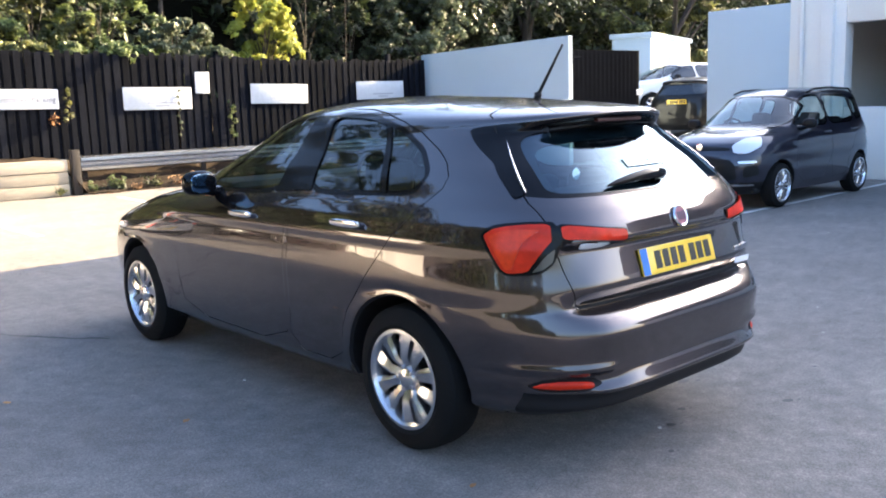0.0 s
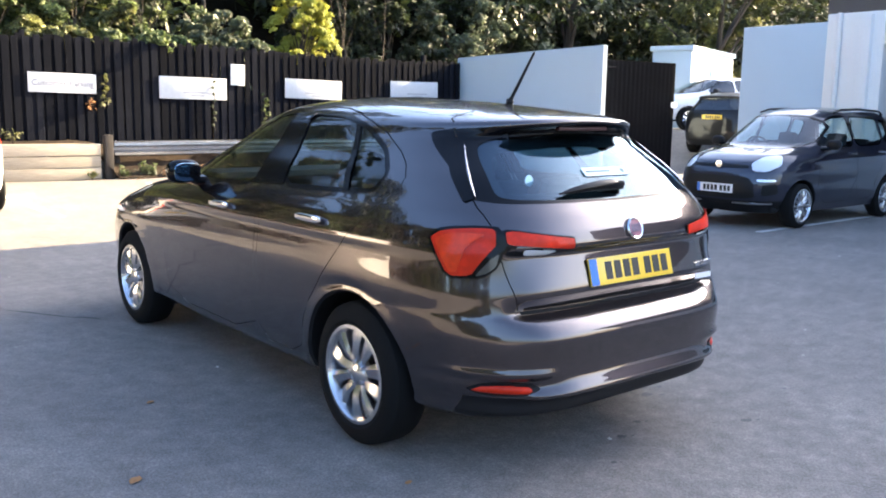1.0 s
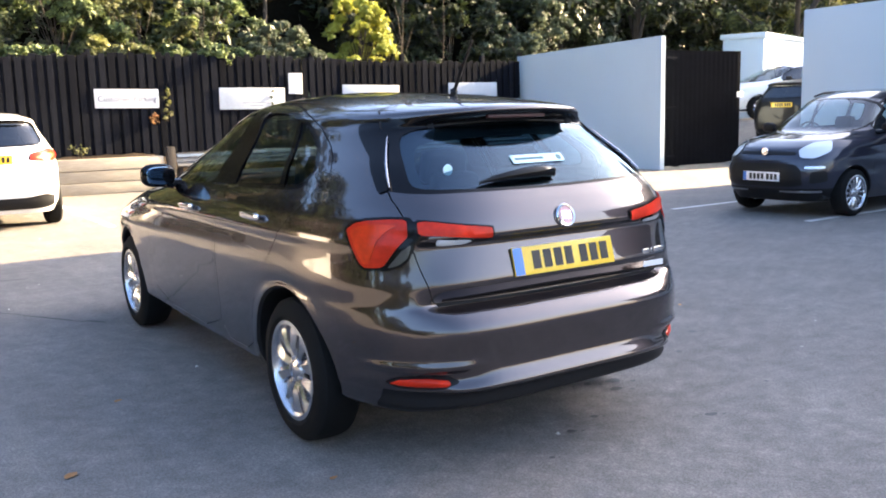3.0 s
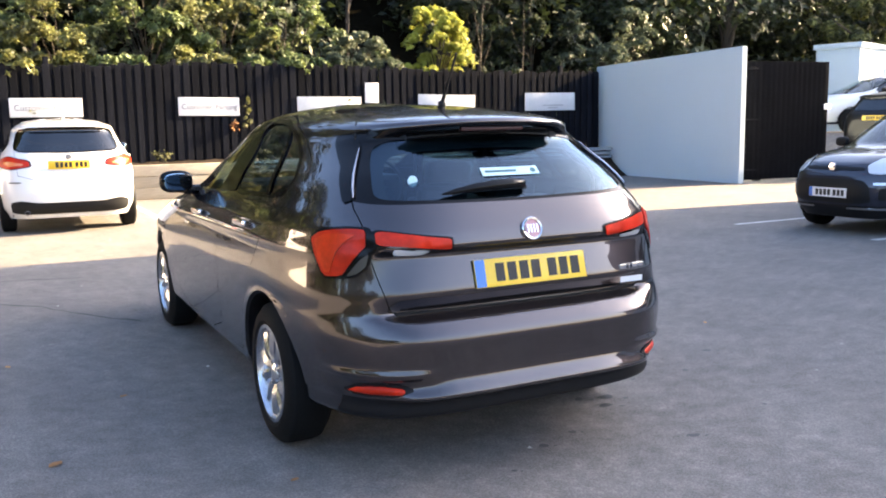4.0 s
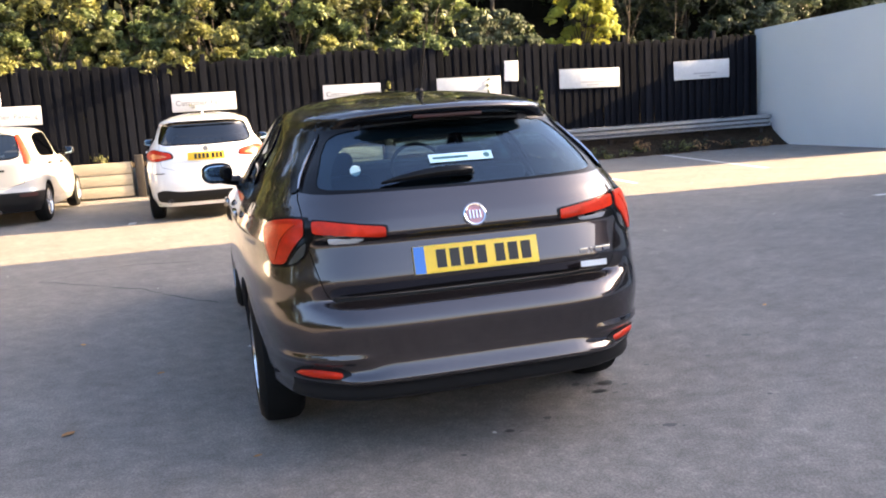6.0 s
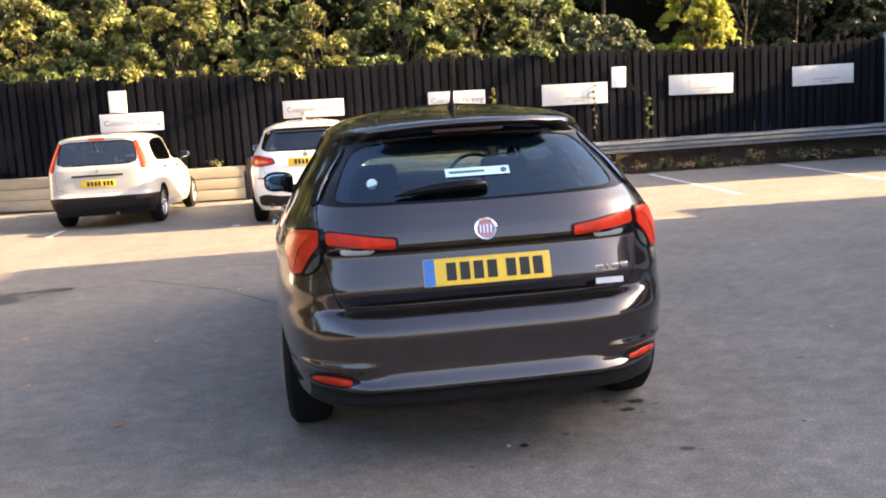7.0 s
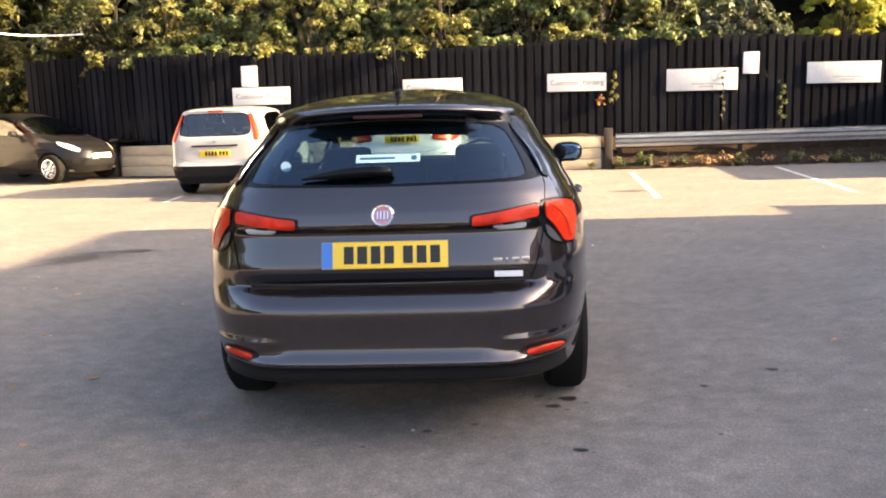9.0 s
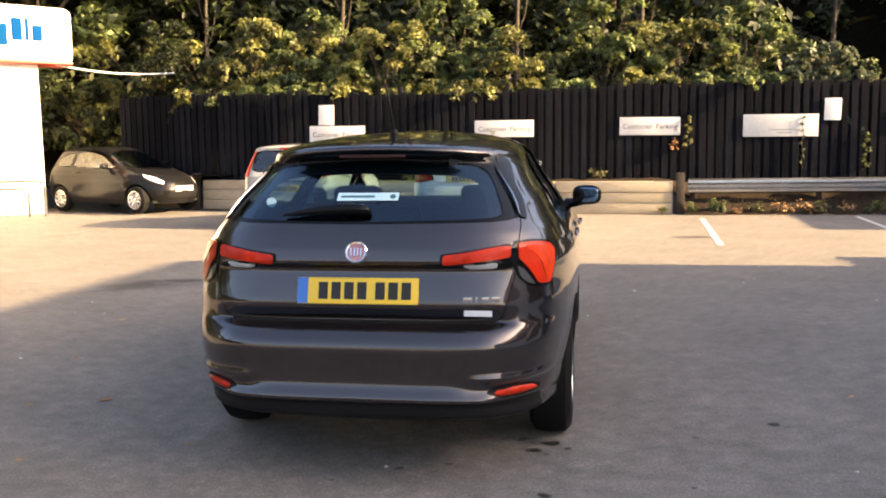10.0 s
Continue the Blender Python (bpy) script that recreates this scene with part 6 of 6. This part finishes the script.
# trees with x below -20 are added out of view to darken reflections
for x, y, tall, wide, material in ((-15.0, 20.0, 15, 8, G), (-9.5, 22.5, 18, 9, D), (-4.0, 21.5, 17, 8, D), (1.5, 23.0, 18, 9, G), (7.0, 25.0, 18, 9, D), (-21.0, 17.0, 16, 9, D), (-25.0, 9.5, 16, 9, D), (-26.0, 2.0, 15, 9, D), (13.0, 23.0, 14, 7, D), (19.5, 23.5, 14, 7, G), (26.0, 24.5, 14, 8, E), (33.0, 22.0, 13, 8, D), (27.0, 18.0, 7, 5, O), (40.0, 18.0, 12, 9, D), (37.0, 12.0, 10, 7, G),
                                   (16.5, 20.3, 9.5, 5.0, D), (21.5, 20.6, 10.5, 6.0, E), (30.5, 26.5, 16, 9, D), (10.0, 28.0, 18, 9, D)):
    shrub(x, y, 0.5, tall, wide, material, "tall broad-leaved tree in the wood behind the yard", 24000 if x < 8 else 16000, 0.13 if x < 8 else 0.12, 0.2, random.uniform(-0.5, 0.5), "tree", low=0.12)
for x, wide, material in ((-8.6, 1.5, O), (-7.3, 1.5, G), (-5.9, 1.4, G), (-4.6, 1.3, O), (-3.1, 1.6, O), (-1.4, 1.7, O), (0.6, 1.4, G), (2.3, 1.6, O), (3.9, 1.6, G), (5.0, 1.1, G), (6.3, 1.1, E)):
    shrub(x, 16.28 + 0.3 * max(0, -6 - x), 0.7, 2.2, wide, material, f"{names[material]} leaning over the black fence", 3400, 0.062, 0.02, low=0.88)
# bare stems that stand clear of the leaves
for k, (x, y, tall, lean) in enumerate(((-5.0, 18.3, 7.0, -0.5), (2.0, 18.2, 6.0, 0.25), (6.7, 19.4, 7.5, 0.1), (9.6, 17.6, 4.2, 0.3), (9.9, 17.8, 4.0, -0.25), (11.2, 18.0, 4.3, 0.2), (-1.0, 18.8, 7.0, 0.3), (-9.6, 19.6, 7.0, 0.4))):
    sapling = thing("sapling", "thin bare leaning sapling behind the black fence", "sapling", pose(x, y, 0.7))
    wide = 0.075 if tall > 5 else 0.022
    part("trunk", tube(bmesh.new(), [(0, 0, -0.3), (lean * 0.5, 0.05, tall * 0.3), (lean * 0.4 + 0.1, 0, tall * 0.65), (lean, 0, tall)], [wide, wide * 0.85, wide * 0.6, wide * 0.2], 8), BARK, sapling)
    for f, side in ((0.45, 1), (0.6, -1), (0.75, 1)):
        part("twig", tube(bmesh.new(), [(lean * f * 0.75, 0, tall * f), (lean * f + side * 0.25, 0.05, tall * (f + 0.12)), (lean * f + side * 0.4, 0, tall * (f + 0.24))], [wide * 0.4, wide * 0.25, 0.004], 6), BARK, sapling)

# low growth that fills the wood, and its rising floor, deep shade in both colours
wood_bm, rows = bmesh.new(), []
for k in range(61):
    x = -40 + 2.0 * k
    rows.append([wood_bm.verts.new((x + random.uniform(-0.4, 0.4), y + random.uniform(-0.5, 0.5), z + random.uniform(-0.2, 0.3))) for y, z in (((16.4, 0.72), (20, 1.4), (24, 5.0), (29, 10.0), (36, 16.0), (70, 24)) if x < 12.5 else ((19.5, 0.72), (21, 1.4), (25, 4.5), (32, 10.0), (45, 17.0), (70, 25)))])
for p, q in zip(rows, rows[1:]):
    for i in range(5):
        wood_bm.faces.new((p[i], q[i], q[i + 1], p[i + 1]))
solid("wooded_slope", wood_bm, WOOD_FLOOR, "leaf-covered slope coloured for deep shade, rising behind the fence", "slope", "structure", smooth=180)
# undergrowth leaves take dark tones to stand for the shaded gaps
undergrowth = thing("undergrowth", "dense undergrowth coloured for deep shade, filling the wood behind the fence", "undergrowth", kind="stuff")
rng = random.Random(5)
spots = []
for _ in range(850):
    x = rng.uniform(-24, 46)
    y = rng.uniform(19.0, 30)
    if 6.0 < x < 9.2 and y < 25:
        continue
    spots.append((x, y, 0.9 + (y - 18) * (0.75 if x < 12 else 0.32) + rng.uniform(0, 5.0 if x < 14 else 7.5)))
# added leaf masses, mostly out of view, that block sky from the car's reflections
screen_spots = []
for k in range(170):
    a = rng.uniform(radians(180), radians(222))
    r = rng.uniform(38, 52)
    screen_spots.append((6 + r * math.cos(a), -2 + r * math.sin(a), rng.uniform(0.5, 9.0)))
for k in range(320):
    a, r = rng.uniform(radians(118), radians(178)), rng.uniform(25, 36)
    screen_spots.append((r * math.cos(a), r * math.sin(a), rng.uniform(1.0, 19.0)))
tagged(leaf_cloud("added_leaf_screen", screen_spots, [rng.uniform(1.8, 3.2) for p in screen_spots], 70000, 0.42, LEAF_DARK, undergrowth), kind="stuff")
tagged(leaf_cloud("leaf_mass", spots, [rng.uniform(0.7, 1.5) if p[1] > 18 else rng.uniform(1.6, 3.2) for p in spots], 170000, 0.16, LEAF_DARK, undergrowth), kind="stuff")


def tuft(x, y, z, spread, tall, n, size, material, label, category="weed"):
    plant = thing("weed" if category == "weed" else "climber", label, category, pose(x, y, z))
    r = random.Random(int(x * 53 + y * 17 + n))
    stems, tips, radii = bmesh.new(), [], []
    if category == "climber":
        line = [Vector((spread * 0.5 * math.sin(2.3 * k + n), -0.01, tall * k / 8)) for k in range(9)]
        tube(stems, line, [0.006] * 6 + [0.005, 0.004, 0.002], 5)
        tips, radii = line[1:], [spread * r.uniform(0.3, 0.6) for _ in line[1:]]
    for _ in range(0 if category == "climber" else 7):
        a = r.uniform(0, math.tau)
        d = r.uniform(0.2, 1.0) * spread
        tip = Vector((d * math.cos(a), 0.5 * d * math.sin(a), tall * r.uniform(0.35, 1.0)))
        tube(stems, [(0, 0, -0.03), tip * 0.5 + Vector((0, 0, 0.04)), tip], [0.006, 0.005, 0.002], 5)
        tips += [tip, tip * 0.65]
        radii += [spread * r.uniform(0.25, 0.45)] * 2
    tagged(part("stems", stems, BARK, plant), kind="stuff")
    leaf_cloud("leaves", tips, radii, n, size, material, plant)


for x, y, spread, tall, n, material in ((3.55, 15.0, 0.20, 0.34, 220, LEAF_GREEN), (3.05, 14.9, 0.14, 0.24, 120, LEAF_GREEN), (2.45, 14.93, 0.12, 0.16, 90, LEAF_OLIVE), (4.4, 15.05, 0.22, 0.20, 120, LEAF_OLIVE), (5.3, 15.1, 0.25, 0.18, 110, LEAF_DARK), (6.6, 15.0, 0.22, 0.30, 140, LEAF_OLIVE), (7.6, 15.05, 0.3, 0.22, 120, LEAF_DARK), (8.7, 15.1, 0.25, 0.22, 120, LEAF_GREEN), (10.2, 15.1, 0.3, 0.2, 120, LEAF_DARK)):
    tuft(x, y, height(x, y) + 0.03, spread, tall, n, 0.035, material, "small weed at the foot of the soil bank")
weeds = random.Random(23)
for k in range(22):
    x = 3.0 + 9.2 * (k + weeds.random()) / 22
    tuft(x, 14.93 + weeds.uniform(-0.08, 0.12), 0.03, weeds.uniform(0.12, 0.34), weeds.uniform(0.08, 0.30), weeds.randint(50, 130), 0.032, weeds.choice((LEAF_DARK, LEAF_OLIVE, LEAF_GREY, LITTER, LITTER)), "low straggling weed with dead leaves below the rail")
for x, y in ((1.2, 15.35), (-0.6, 15.45), (-5.2, 15.75), (-3.0, 15.6)):
    tuft(x, y, 0.70, 0.2, 0.22, 90, 0.03, LEAF_OLIVE, "dry weed on top of the sleeper wall")
for x, z, spread, tall, n, material in ((6.55, 0.85, 0.12, 0.85, 150, LEAF_GREEN), (5.32, 0.9, 0.06, 1.05, 90, LEAF_GREY), (3.02, 1.35, 0.12, 0.65, 110, LEAF_OLIVE), (2.75, 1.30, 0.14, 0.20, 60, DRY_LEAF)):
    tuft(x, FENCE_Y - 0.05, z, spread, tall, n, 0.04, material, "straggling climber on the black fence", "climber")

# leaf litter along the foot of the bank, and scattered over the yard
litter, pick = bmesh.new(), random.Random(11)
for k in range(520):
    if k < 430:
        x, y = pick.uniform(2.9, 12.2), 14.95 - abs(pick.gauss(0, 0.28))
    else:
        x, y = pick.uniform(-9.0, 2.7), wall_y(0) - abs(pick.gauss(0, 0.22))
    turn_by, long = pick.uniform(0, math.tau), pick.uniform(0.012, 0.034)
    c, d, z = math.cos(turn_by) * long, math.sin(turn_by) * long, height(x, y) + 0.006
    litter.faces.new([litter.verts.new(p) for p in ((x - c, y - d, z), (x + d * 0.45, y - c * 0.45, z + long * 0.3), (x + c, y + d, z + 0.002), (x - d * 0.45, y + c * 0.45, z + long * 0.2))])
for f in litter.faces:
    f.normal_update()
    if f.normal.z < 0:
        f.normal_flip()
solid("leaf_litter", litter, LITTER, "small dry brown leaves along the foot of the bank", "leaf litter", "stuff", smooth=0)

# pale grit and scraps on the open asphalt
grit_bm = bmesh.new()
for k in range(90):
    x, y, r = pick.uniform(-6.0, 7.0), pick.uniform(-0.8, 9.0), pick.uniform(0.006, 0.014)
    turn_by = pick.uniform(0, math.tau)
    ring = [(x + r * pick.uniform(0.6, 1.3) * math.cos(turn_by + math.tau * i / 5), y + r * pick.uniform(0.6, 1.3) * math.sin(turn_by + math.tau * i / 5)) for i in range(5)]
    base = [grit_bm.verts.new((u, v, height(x, y) + 0.001)) for u, v in ring]
    peak = grit_bm.verts.new((x, y, height(x, y) + r * 0.7))
    for p, q in zip(base, base[1:] + base[:1]):
        grit_bm.faces.new((p, q, peak))
solid("grit", grit_bm, PALE_GRIT, "pale grit and small scraps on the asphalt", "grit", "stuff", smooth=0)
